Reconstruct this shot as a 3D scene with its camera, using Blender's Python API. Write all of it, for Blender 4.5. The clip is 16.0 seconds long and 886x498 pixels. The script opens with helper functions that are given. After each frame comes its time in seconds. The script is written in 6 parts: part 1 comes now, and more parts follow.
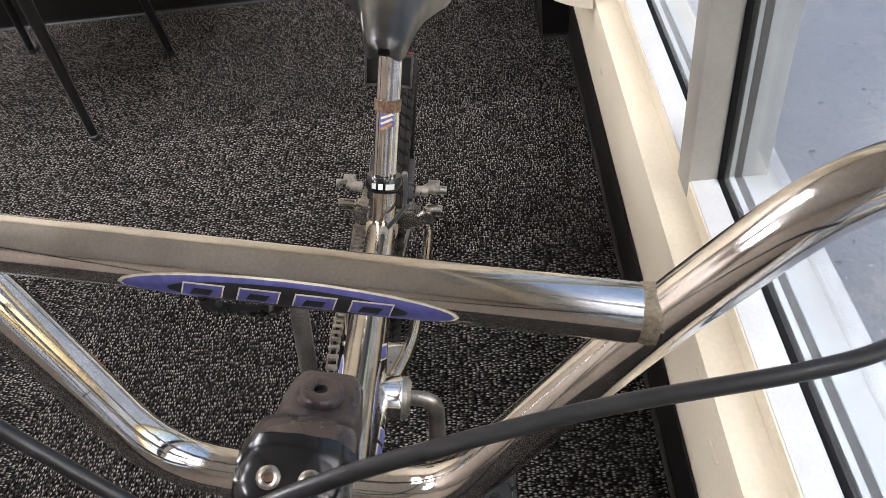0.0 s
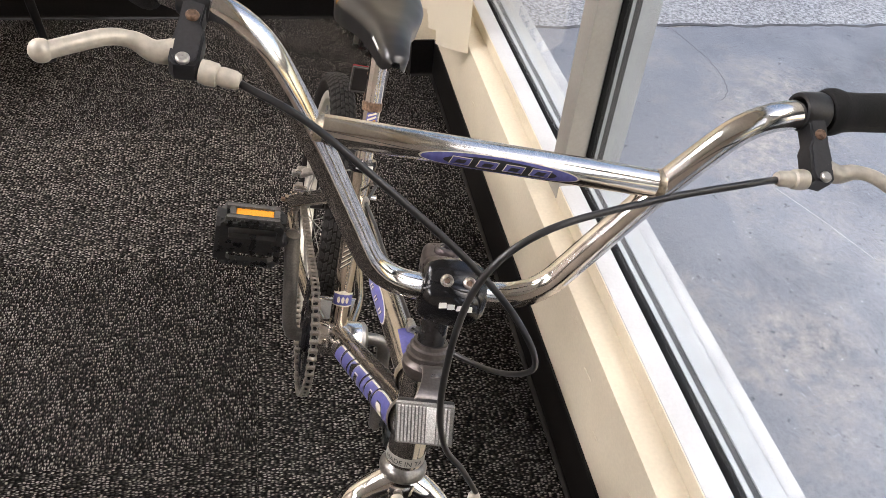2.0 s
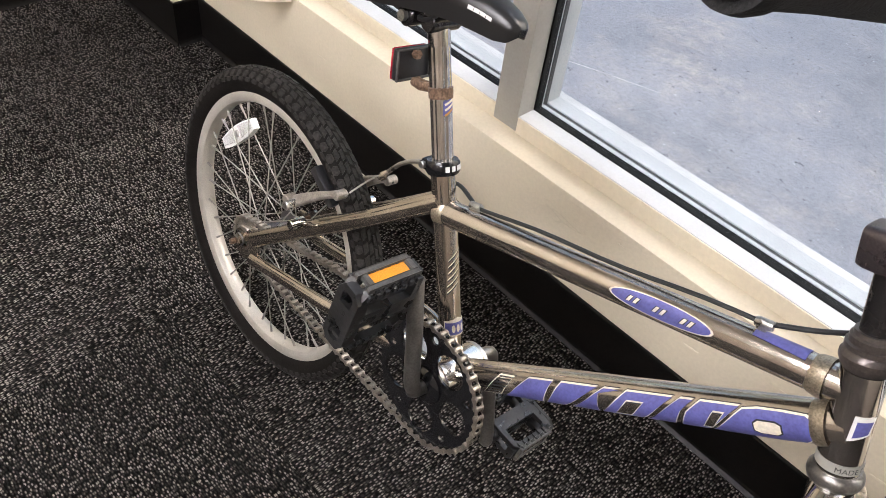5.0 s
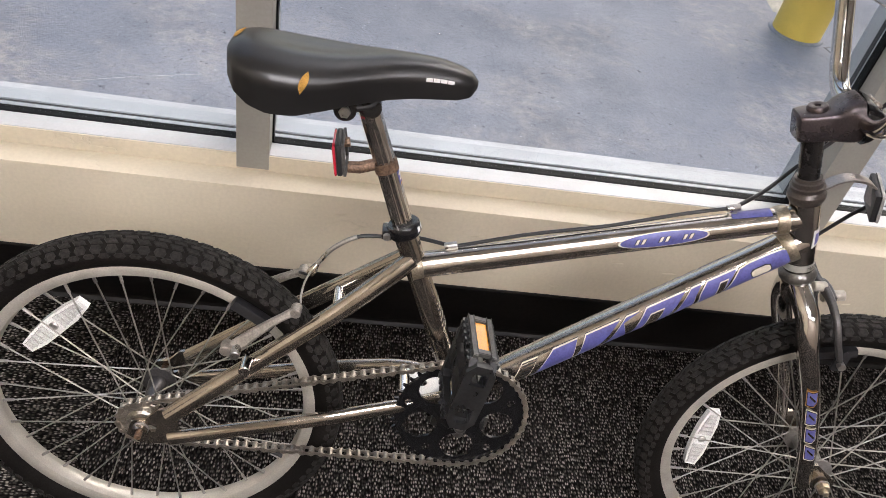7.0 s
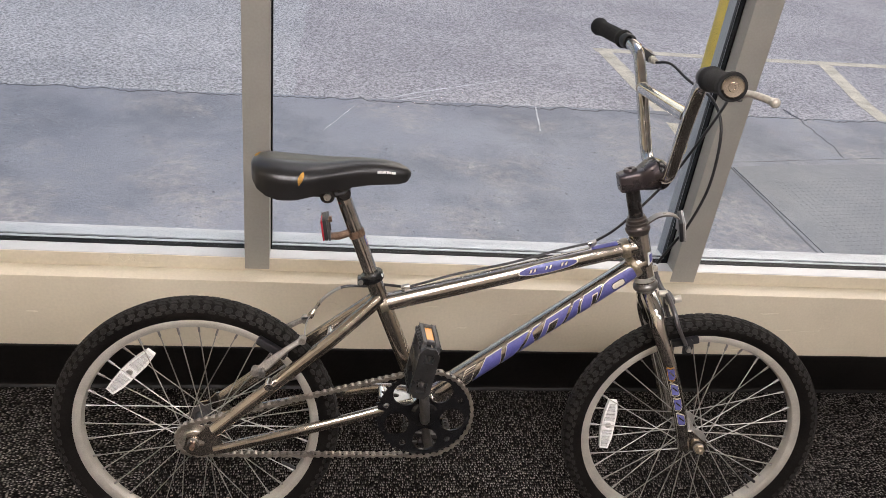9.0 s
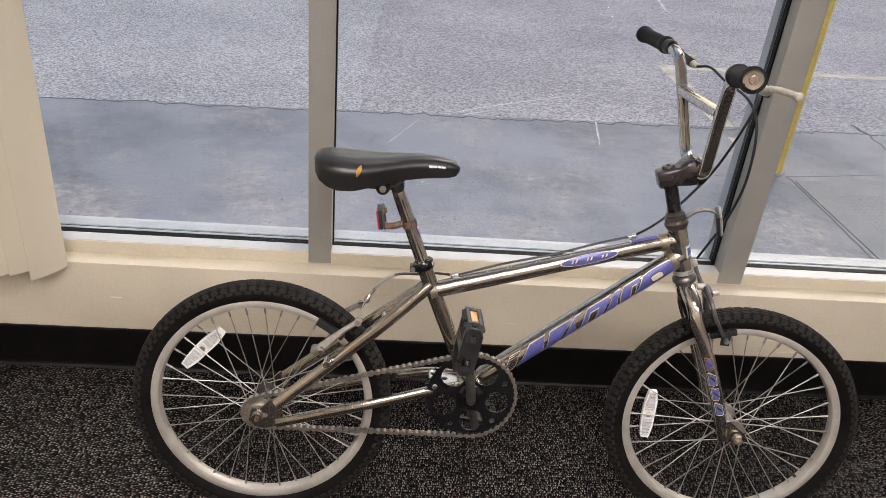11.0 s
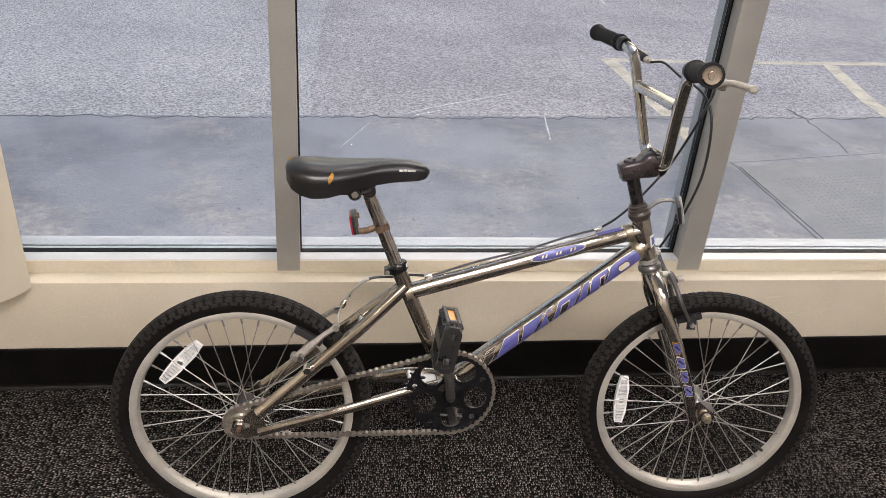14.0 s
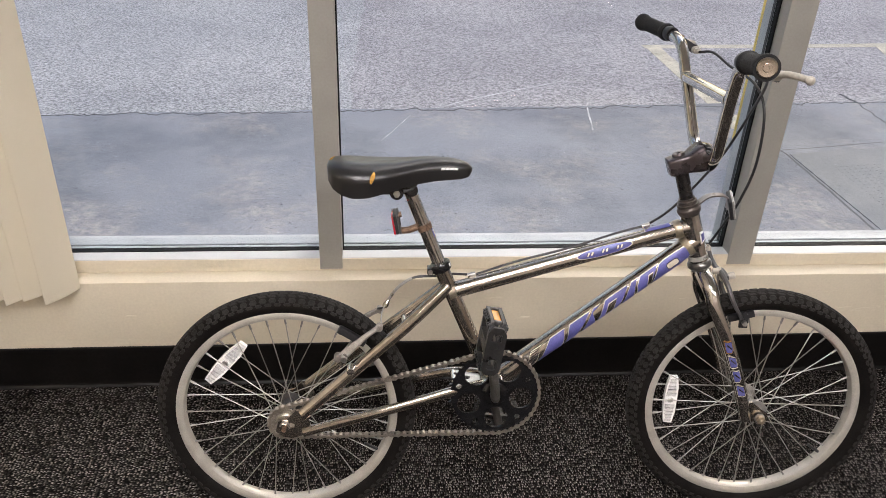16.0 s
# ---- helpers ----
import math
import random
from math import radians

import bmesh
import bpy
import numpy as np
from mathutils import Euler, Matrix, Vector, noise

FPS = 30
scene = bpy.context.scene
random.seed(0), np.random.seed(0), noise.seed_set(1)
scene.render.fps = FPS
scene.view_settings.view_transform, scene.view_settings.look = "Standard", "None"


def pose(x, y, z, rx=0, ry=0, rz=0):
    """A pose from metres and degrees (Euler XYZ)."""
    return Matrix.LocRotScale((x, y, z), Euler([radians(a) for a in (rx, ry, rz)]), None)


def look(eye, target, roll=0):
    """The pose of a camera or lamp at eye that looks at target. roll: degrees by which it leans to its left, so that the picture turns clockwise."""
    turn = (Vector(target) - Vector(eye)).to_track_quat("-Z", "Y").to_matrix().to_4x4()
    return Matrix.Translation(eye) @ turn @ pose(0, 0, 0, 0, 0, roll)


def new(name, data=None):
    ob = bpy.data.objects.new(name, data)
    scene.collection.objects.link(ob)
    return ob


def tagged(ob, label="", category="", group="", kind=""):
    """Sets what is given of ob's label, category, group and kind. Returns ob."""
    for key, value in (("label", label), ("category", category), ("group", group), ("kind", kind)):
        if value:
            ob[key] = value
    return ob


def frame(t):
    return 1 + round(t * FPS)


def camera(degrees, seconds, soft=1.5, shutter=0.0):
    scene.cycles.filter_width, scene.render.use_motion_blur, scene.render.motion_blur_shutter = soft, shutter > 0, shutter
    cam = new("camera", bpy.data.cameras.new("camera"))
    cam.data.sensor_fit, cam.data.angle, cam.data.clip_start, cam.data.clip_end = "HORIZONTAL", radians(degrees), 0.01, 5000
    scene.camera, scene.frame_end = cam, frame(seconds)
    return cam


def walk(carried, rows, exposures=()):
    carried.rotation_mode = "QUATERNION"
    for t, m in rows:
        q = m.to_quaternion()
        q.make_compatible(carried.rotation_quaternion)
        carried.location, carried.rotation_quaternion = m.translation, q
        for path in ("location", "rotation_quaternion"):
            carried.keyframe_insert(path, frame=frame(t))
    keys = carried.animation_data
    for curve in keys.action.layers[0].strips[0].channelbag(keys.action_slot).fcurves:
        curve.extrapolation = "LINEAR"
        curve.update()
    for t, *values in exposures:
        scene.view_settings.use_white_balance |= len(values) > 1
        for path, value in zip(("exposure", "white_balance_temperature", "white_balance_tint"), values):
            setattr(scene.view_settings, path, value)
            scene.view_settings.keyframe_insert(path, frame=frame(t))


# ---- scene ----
cam = camera(59.11, 16.0, soft=0.6)
PATH = [
    (0, (0.9744, 0.2244, 1.0934), (-0.1009, 0.1065, 0.0543), -9.09),
    (0.5, (1.0047, 0.1674, 1.1341), (-0.0098, 0.1372, 0.0296), -6.19),
    (1, (1.0541, 0.1028, 1.2007), (0.0453, 0.2559, 0.1012), 1.08),
    (1.5, (1.1130, 0.0635, 1.2375), (0.0677, 0.3264, 0.1944), 4.74),
    (2, (1.2339, 0.0008, 1.2217), (0.1387, 0.2711, 0.2331), 5.89),
    (2.2, (1.2742, -0.0217, 1.2246), (0.1770, 0.2478, 0.2380), 6.73),
    (2.5, (1.2872, -0.0572, 1.2174), (0.1844, 0.2141, 0.2374), 6.13),
    (3, (1.2935, -0.1850, 1.2227), (0.2080, 0.1630, 0.2478), 4.41),
    (3.2, (1.3043, -0.2295, 1.2199), (0.2459, 0.1701, 0.2348), 3.80),
    (5.3, (0.6379, -0.4348, 1.1271), (-0.0058, 0.4169, 0.0734), 8.00),
    (5.5, (0.5311, -0.4079, 1.1324), (-0.0593, 0.4799, 0.0773), 7.81),
    (6, (0.3272, -0.3988, 1.1034), (0.0099, 0.6145, 0.0440), 10.60),
    (6.2, (0.2427, -0.4231, 1.0932), (0.1069, 0.6475, 0.0513), 11.43),
    (6.5, (0.1660, -0.4887, 1.1091), (0.2159, 0.5991, 0.0774), 11.09),
    (7, (0.2178, -0.6130, 1.1719), (0.4314, 0.4875, 0.1753), 13.28),
    (7.5, (0.2793, -0.7234, 1.2033), (0.5364, 0.4054, 0.2495), 11.89),
    (8, (0.2744, -0.8247, 1.2679), (0.5254, 0.3971, 0.4347), 9.46),
    (8.5, (0.2231, -0.9568, 1.3085), (0.4734, 0.3161, 0.5555), 8.57),
    (9, (0.2022, -1.0735, 1.3073), (0.4435, 0.2020, 0.5557), 7.50),
    (9.2, (0.2159, -1.1027, 1.3054), (0.4482, 0.1744, 0.5538), 7.04),
    (11.3, (0.2226, -1.2100, 1.3156), (0.3341, 0.1017, 0.5965), 5.52),
    (11.5, (0.1922, -1.2273, 1.3249), (0.3428, 0.0869, 0.6177), 6.29),
    (12, (0.1087, -1.2463, 1.3272), (0.3398, 0.0679, 0.6420), 7.11),
    (12.5, (0.0529, -1.2440, 1.3010), (0.2933, 0.0655, 0.6100), 6.67),
    (13, (0.0702, -1.2489, 1.2942), (0.3137, 0.0462, 0.5777), 6.33),
    (13.5, (0.1224, -1.2360, 1.3045), (0.3602, 0.0572, 0.5827), 5.51),
    (14, (0.1781, -1.2093, 1.3256), (0.3881, 0.0875, 0.6014), 4.56),
    (14.5, (0.2192, -1.1908, 1.3267), (0.3994, 0.1056, 0.5940), 3.71),
    (15, (0.2143, -1.1850, 1.3304), (0.3739, 0.1124, 0.5948), 3.16),
    (15.5, (0.1859, -1.1813, 1.3286), (0.3265, 0.1155, 0.5881), 2.62),
    (16, (0.1767, -1.1826, 1.3296), (0.3083, 0.1128, 0.5848), 2.35),
]
walk(cam, [(t, look(eye, target, roll)) for t, eye, target, roll in PATH],
     [(0, 0.79, 5830, 13), (1, 0.82, 5960, 13), (3, 0.78, 6250, 17), (5.5, 0.73, 6010, 14), (6.5, 0.38, 6000, 15), (7.5, 0.40, 6200, 16), (8, 0.38, 6210, 16), (9, 0.24, 6230, 16), (11.5, 0.27, 6230, 16), (16, 0.38, 6200, 15)])

# ---------------------------------------------------------------- light
world = bpy.data.worlds.new("world")
scene.world = world
world.use_nodes = True
wn = world.node_tree
sky = wn.nodes.new("ShaderNodeTexSky")
sky.sky_type = "NISHITA"
sky.sun_disc = False
sky.sun_elevation, sky.sun_rotation = radians(42), radians(35)
sky.air_density, sky.dust_density = 1.6, 4.0
wn.links.new(sky.outputs[0], wn.nodes["Background"].inputs[0])
wn.nodes["Background"].inputs[1].default_value = 0.14

sun = new("sun", bpy.data.lights.new("sun", "SUN"))
sun.data.energy, sun.data.angle, sun.data.color = 0.5, radians(25), (1.0, 0.96, 0.9)
sun.matrix_basis = look((4, 5, 8), (0.5, 0.5, 0))
scene.view_settings.exposure = 0.6


# ---------------------------------------------------------------- materials
def material(name, color, rough=0.5, metal=0.0, grain=None, grain_amt=0.25, blotch=None, blotch_amt=0.2,
             bump=0.0, bump_scale=None, spec=0.5, coat=0.0, rough_var=0.0, per_object=0.0):
    """A principled surface whose colour varies at two scales, with fine relief."""
    m = bpy.data.materials.new(name)
    m.use_nodes = True
    n, l = m.node_tree.nodes, m.node_tree.links
    p = n["Principled BSDF"]
    p.inputs["Roughness"].default_value, p.inputs["Metallic"].default_value = rough, metal
    p.inputs["Specular IOR Level"].default_value = spec
    p.inputs["Coat Weight"].default_value = coat
    p.inputs["Coat Roughness"].default_value = 0.08
    co = n.new("ShaderNodeTexCoord").outputs["Object"]
    last = None

    def noise_at(scale, detail=4.0):
        t = n.new("ShaderNodeTexNoise")
        t.inputs["Scale"].default_value, t.inputs["Detail"].default_value = scale, detail
        l.new(co, t.inputs["Vector"])
        return t.outputs["Fac"]

    def darken(fac, amount, src):
        r = n.new("ShaderNodeMapRange")
        r.inputs["From Min"].default_value, r.inputs["From Max"].default_value = 0.3, 0.7
        r.inputs["To Min"].default_value, r.inputs["To Max"].default_value = 1 - amount, 1 + amount * 0.6
        l.new(fac, r.inputs["Value"])
        x = n.new("ShaderNodeVectorMath")
        x.operation = "SCALE"
        if src is None:
            x.inputs[0].default_value = color[:3]
        else:
            l.new(src, x.inputs[0])
        l.new(r.outputs[0], x.inputs["Scale"])
        return x.outputs[0]

    if blotch:
        last = darken(noise_at(blotch, 6), blotch_amt, last)
    if grain:
        last = darken(noise_at(grain, 3), grain_amt, last)
    if per_object:
        info = n.new("ShaderNodeObjectInfo")
        last = darken(info.outputs["Random"], per_object, last)
    if last is None:
        p.inputs["Base Color"].default_value = (*color[:3], 1)
    else:
        l.new(last, p.inputs["Base Color"])
    if rough_var:
        r = n.new("ShaderNodeMapRange")
        r.inputs["To Min"].default_value, r.inputs["To Max"].default_value = max(0.02, rough - rough_var), rough + rough_var
        r.inputs["From Min"].default_value, r.inputs["From Max"].default_value = 0.35, 0.65
        l.new(noise_at(blotch or 30, 8), r.inputs["Value"])
        l.new(r.outputs[0], p.inputs["Roughness"])
    if bump:
        b = n.new("ShaderNodeBump")
        b.inputs["Strength"].default_value, b.inputs["Distance"].default_value = 1.0, bump
        l.new(noise_at(bump_scale or grain or 100, 4), b.inputs["Height"])
        l.new(b.outputs[0], p.inputs["Normal"])
    return m


CHROME = material("chrome", (0.70, 0.675, 0.645), 0.1, 1.0, grain=900, grain_amt=0.1, blotch=45, blotch_amt=0.18, rough_var=0.05)
DARK_CHROME = material("tarnished_chrome", (0.46, 0.415, 0.36), 0.12, 0.97, grain=900, grain_amt=0.12, blotch=25, blotch_amt=0.2, rough_var=0.06)
FRAME_CHROME = material("worn_frame_chrome", (0.54, 0.495, 0.44), 0.17, 0.97, grain=900, grain_amt=0.1, blotch=30, blotch_amt=0.15, rough_var=0.05)
ALLOY = material("brushed_alloy", (0.5, 0.49, 0.465), 0.38, 1.0, grain=600, grain_amt=0.2, blotch=40, blotch_amt=0.25, rough_var=0.12)
RIM = material("rim_alloy", (0.58, 0.55, 0.485), 0.42, 0.5, grain=500, grain_amt=0.12, blotch=30, blotch_amt=0.15, rough_var=0.1)
RUST = material("rusty_steel", (0.24, 0.155, 0.105), 0.6, 0.6, grain=400, grain_amt=0.5, blotch=80, blotch_amt=0.4, bump=0.0004)
CHAIN = material("greasy_steel", (0.52, 0.48, 0.42), 0.4, 0.9, grain=500, grain_amt=0.4, blotch=60, blotch_amt=0.35)
CHAIN_STEEL = material("silver_chain", (0.43, 0.39, 0.34), 0.38, 0.92, grain=500, grain_amt=0.25, blotch=60, blotch_amt=0.25)
# tyre rubber in a paler copy: light on the knobs put into their colour
TREAD = material("lit_tread_rubber", (0.023, 0.0208, 0.019), 0.75, 0.0, spec=0.25, grain=300, grain_amt=0.5, blotch=30, blotch_amt=0.4)
SPOKE = material("spoke_steel", (0.38, 0.37, 0.34), 0.42, 0.9, grain=500, grain_amt=0.2, blotch=40, blotch_amt=0.25)
RUBBER = material("tyre_rubber", (0.0095, 0.0082, 0.0075), 0.7, 0.0, spec=0.1, grain=350, grain_amt=0.35, blotch=25, blotch_amt=0.4, bump=0.0003)
BLACK = material("black_plastic", (0.018, 0.018, 0.02), 0.45, 0.0, grain=500, grain_amt=0.3, bump=0.0001)
GREY_METAL = material("grey_painted_metal", (0.27, 0.245, 0.235), 0.34, 0.85, grain=400, grain_amt=0.15, rough_var=0.08)
CHARCOAL = material("charcoal_caliper", (0.105, 0.10, 0.10), 0.42, 0.3, grain=400, grain_amt=0.2, blotch=40, blotch_amt=0.2)
HEADSET = material("dull_headset", (0.105, 0.09, 0.082), 0.38, 0.6, grain=400, grain_amt=0.2, rough_var=0.08)
BOLT = material("worn_bolt_head", (0.52, 0.47, 0.42), 0.3, 0.9, grain=500, grain_amt=0.4, blotch=200, blotch_amt=0.4)
BRAKE_ALLOY = material("chalky_alloy", (0.33, 0.30, 0.265), 0.5, 0.55, grain=500, grain_amt=0.25, blotch=60, blotch_amt=0.35, bump=0.0003)
CRANK = material("crank_steel", (0.25, 0.24, 0.225), 0.36, 0.85, grain=400, grain_amt=0.2, blotch=40, blotch_amt=0.3, rough_var=0.08)
DULL_STEEL = material("dull_grey_steel", (0.30, 0.285, 0.27), 0.42, 0.6, grain=400, grain_amt=0.2, blotch=40, blotch_amt=0.25)
BLACK_CHROME = material("black_chrome", (0.05, 0.047, 0.047), 0.24, 0.75, grain=400, grain_amt=0.2, rough_var=0.08)
WELD = material("yellowed_weld", (0.40, 0.345, 0.26), 0.36, 0.8, grain=500, grain_amt=0.4)
PEDAL_BLACK = material("scuffed_resin", (0.017, 0.017, 0.0175), 0.36, 0.0, spec=0.6, grain=300, grain_amt=0.5, blotch=60, blotch_amt=0.5, rough_var=0.15, bump=0.0003)
PEDAL_GREY = material("greyed_resin", (0.075, 0.072, 0.068), 0.5, 0.0, grain=300, grain_amt=0.3, blotch=60, blotch_amt=0.4)
GLOSS_BLACK = material("black_gloss_paint", (0.009, 0.009, 0.010), 0.16, 0.0, spec=0.35, coat=0.2, grain=300, grain_amt=0.3, rough_var=0.08)
VINYL = material("saddle_vinyl", (0.013, 0.0128, 0.013), 0.31, 0.0, spec=0.6, grain=700, grain_amt=0.12, blotch=30, blotch_amt=0.15, bump=0.00004, bump_scale=900, rough_var=0.03)
FOAM = material("grip_foam", (0.008, 0.008, 0.0085), 0.9, 0.0, grain=600, grain_amt=0.4, bump=0.0006, bump_scale=700)
BRONZE_BLACK = material("anodised_stem", (0.09, 0.075, 0.078), 0.28, 0.7, grain=500, grain_amt=0.2, rough_var=0.08)
BLUE = material("blue_decal", (0.112, 0.115, 0.34), 0.3, 0.1, grain=300, grain_amt=0.2, blotch=60, blotch_amt=0.15)
CREAM_INK = material("cream_decal", (0.74, 0.68, 0.54), 0.4, 0.0, grain=300, grain_amt=0.15)
WHITE_INK = material("white_decal", (0.75, 0.75, 0.73), 0.4)
ORANGE_INK = material("orange_decal", (0.52, 0.255, 0.055), 0.5, grain=500, grain_amt=0.3)
FOAM_ORANGE = material("torn_foam", (0.53, 0.29, 0.05), 0.8, grain=700, grain_amt=0.4, blotch=90, blotch_amt=0.3)
AMBER = material("amber_reflector", (0.75, 0.31, 0.03), 0.2, 0.0, grain=900, grain_amt=0.3, coat=0.6)
RED = material("red_reflector", (0.5, 0.02, 0.04), 0.15, 0.0, grain=900, grain_amt=0.3, coat=0.6)
CLEAR_REF = material("clear_reflector", (0.88, 0.88, 0.86), 0.2, 0.0, grain=800, grain_amt=0.3, coat=0.8)
LENS = material("clear_lens", (0.66, 0.655, 0.64), 0.15, 0.0, grain=900, grain_amt=0.4, coat=0.8)
LENS_DARK = material("grey_lens_rib", (0.30, 0.295, 0.285), 0.2, 0.0, grain=900, grain_amt=0.3, coat=0.6)
LEVER_WHITE = material("worn_white_lever", (0.5, 0.465, 0.395), 0.35, 0.2, grain=200, grain_amt=0.12, blotch=50, blotch_amt=0.2)
CABLE = material("cable_housing", (0.016, 0.016, 0.017), 0.38, 0.0, grain=300, grain_amt=0.3)
COVE = material("black_vinyl_base", (0.006, 0.0052, 0.0048), 0.42, 0.0, spec=0.26, grain=150, grain_amt=0.5, blotch=14, blotch_amt=0.5)
ALUM = material("painted_aluminium", (0.365, 0.355, 0.32), 0.5, 0.15, grain=200, grain_amt=0.05, blotch=12, blotch_amt=0.06)
ALUM_WHITE = material("white_aluminium", (0.57, 0.58, 0.585), 0.45, 0.1, grain=200, grain_amt=0.04, blotch=12, blotch_amt=0.06)
ALUM_OUT = material("weathered_aluminium", (0.37, 0.39, 0.40), 0.5, 0.1, grain=200, grain_amt=0.06, blotch=12, blotch_amt=0.1)
GASKET = material("black_gasket", (0.005, 0.005, 0.005), 0.6, spec=0.12, grain=300, grain_amt=0.3)
BLIND = material("blind_fabric", (0.66, 0.6, 0.47), 0.8, grain=500, grain_amt=0.08, bump=0.0002)
# unseen east and south walls: dark tan keeps reflections in the chrome dim
PLAIN = material("dim_room_tan", (0.34, 0.29, 0.24), 0.65, grain=140, grain_amt=0.05, blotch=3, blotch_amt=0.08, bump=0.0006, bump_scale=40)
CEIL = material("ceiling_tile", (0.82, 0.81, 0.785), 0.9, grain=60, grain_amt=0.12, bump=0.001, bump_scale=120)
YELLOW = material("yellow_paint", (0.86, 0.62, 0.12), 0.5, grain=120, grain_amt=0.08, blotch=6, blotch_amt=0.15)
SILL_OUT = material("chipped_white_paint", (0.46, 0.47, 0.478), 0.7, grain=120, grain_amt=0.06, blotch=14, blotch_amt=0.15, bump=0.001, bump_scale=60)
PAINT = material("road_paint", (0.56, 0.515, 0.41), 0.7, grain=120, grain_amt=0.3, blotch=9, blotch_amt=0.3)
CHAIR_BLACK = material("black_metal_leg", (0.01, 0.01, 0.01), 0.4, 0.3, grain=200, grain_amt=0.3)


def wall_material():
    """Cream paint over patched plaster: soft mottling, and a few fine cracks and lifted edges."""
    m = material("cream_wall_paint", (0.68, 0.61, 0.475), 0.55, 0.0, grain=160, grain_amt=0.05, blotch=4, blotch_amt=0.07, bump=0.0016, bump_scale=16)
    n, l = m.node_tree.nodes, m.node_tree.links
    p = n["Principled BSDF"]
    co = n.new("ShaderNodeTexCoord").outputs["Object"]

    def field(scale, detail, distortion=0.0):
        mp = n.new("ShaderNodeMapping")
        mp.inputs["Scale"].default_value = scale
        l.new(co, mp.inputs["Vector"])
        t = n.new("ShaderNodeTexNoise")
        t.inputs["Scale"].default_value, t.inputs["Detail"].default_value, t.inputs["Distortion"].default_value = 1.0, detail, distortion
        l.new(mp.outputs[0], t.inputs["Vector"])
        return t.outputs["Fac"]

    def op(kind, a, b):
        x = n.new("ShaderNodeMath")
        x.operation = kind
        for sock, v in zip(x.inputs, (a, b)):
            if isinstance(v, float):
                sock.default_value = v
            else:
                l.new(v, sock)
        return x.outputs[0]

    def span(v, a, b, lo, hi):
        r = n.new("ShaderNodeMapRange")
        r.inputs["From Min"].default_value, r.inputs["From Max"].default_value = a, b
        r.inputs["To Min"].default_value, r.inputs["To Max"].default_value = lo, hi
        l.new(v, r.inputs["Value"])
        return r.outputs[0]

    line = op("ABSOLUTE", op("SUBTRACT", field((5, 5, 17), 4, 0.8), 0.5), 0.0)
    crack = span(line, 0.0, 0.007, 1.0, 0.0)
    crack = op("MULTIPLY", crack, span(field((2.4, 2.4, 6), 2), 0.58, 0.66, 0.0, 1.0))
    base = p.inputs["Base Color"].links[0].from_socket
    x = n.new("ShaderNodeVectorMath")
    x.operation = "SCALE"
    l.new(base, x.inputs[0])
    l.new(span(crack, 0.0, 1.0, 1.0, 0.94), x.inputs["Scale"])
    l.new(x.outputs[0], p.inputs["Base Color"])
    b = n.new("ShaderNodeBump")
    b.inputs["Distance"].default_value = 0.0009
    b.invert = True
    l.new(crack, b.inputs["Height"])
    l.new(p.inputs["Normal"].links[0].from_socket, b.inputs["Normal"])
    l.new(b.outputs[0], p.inputs["Normal"])
    return m


WALL = wall_material()


# centres and radii of the largest worn patches on the apron
SPOTS = ((-1.392, 1.963, 0.36), (-0.904, 1.70, 0.42), (-0.63, 1.64, 0.3), (0.145, 1.353, 0.36), (-0.213, 1.882, 0.3), (2.063, 1.93, 0.4))


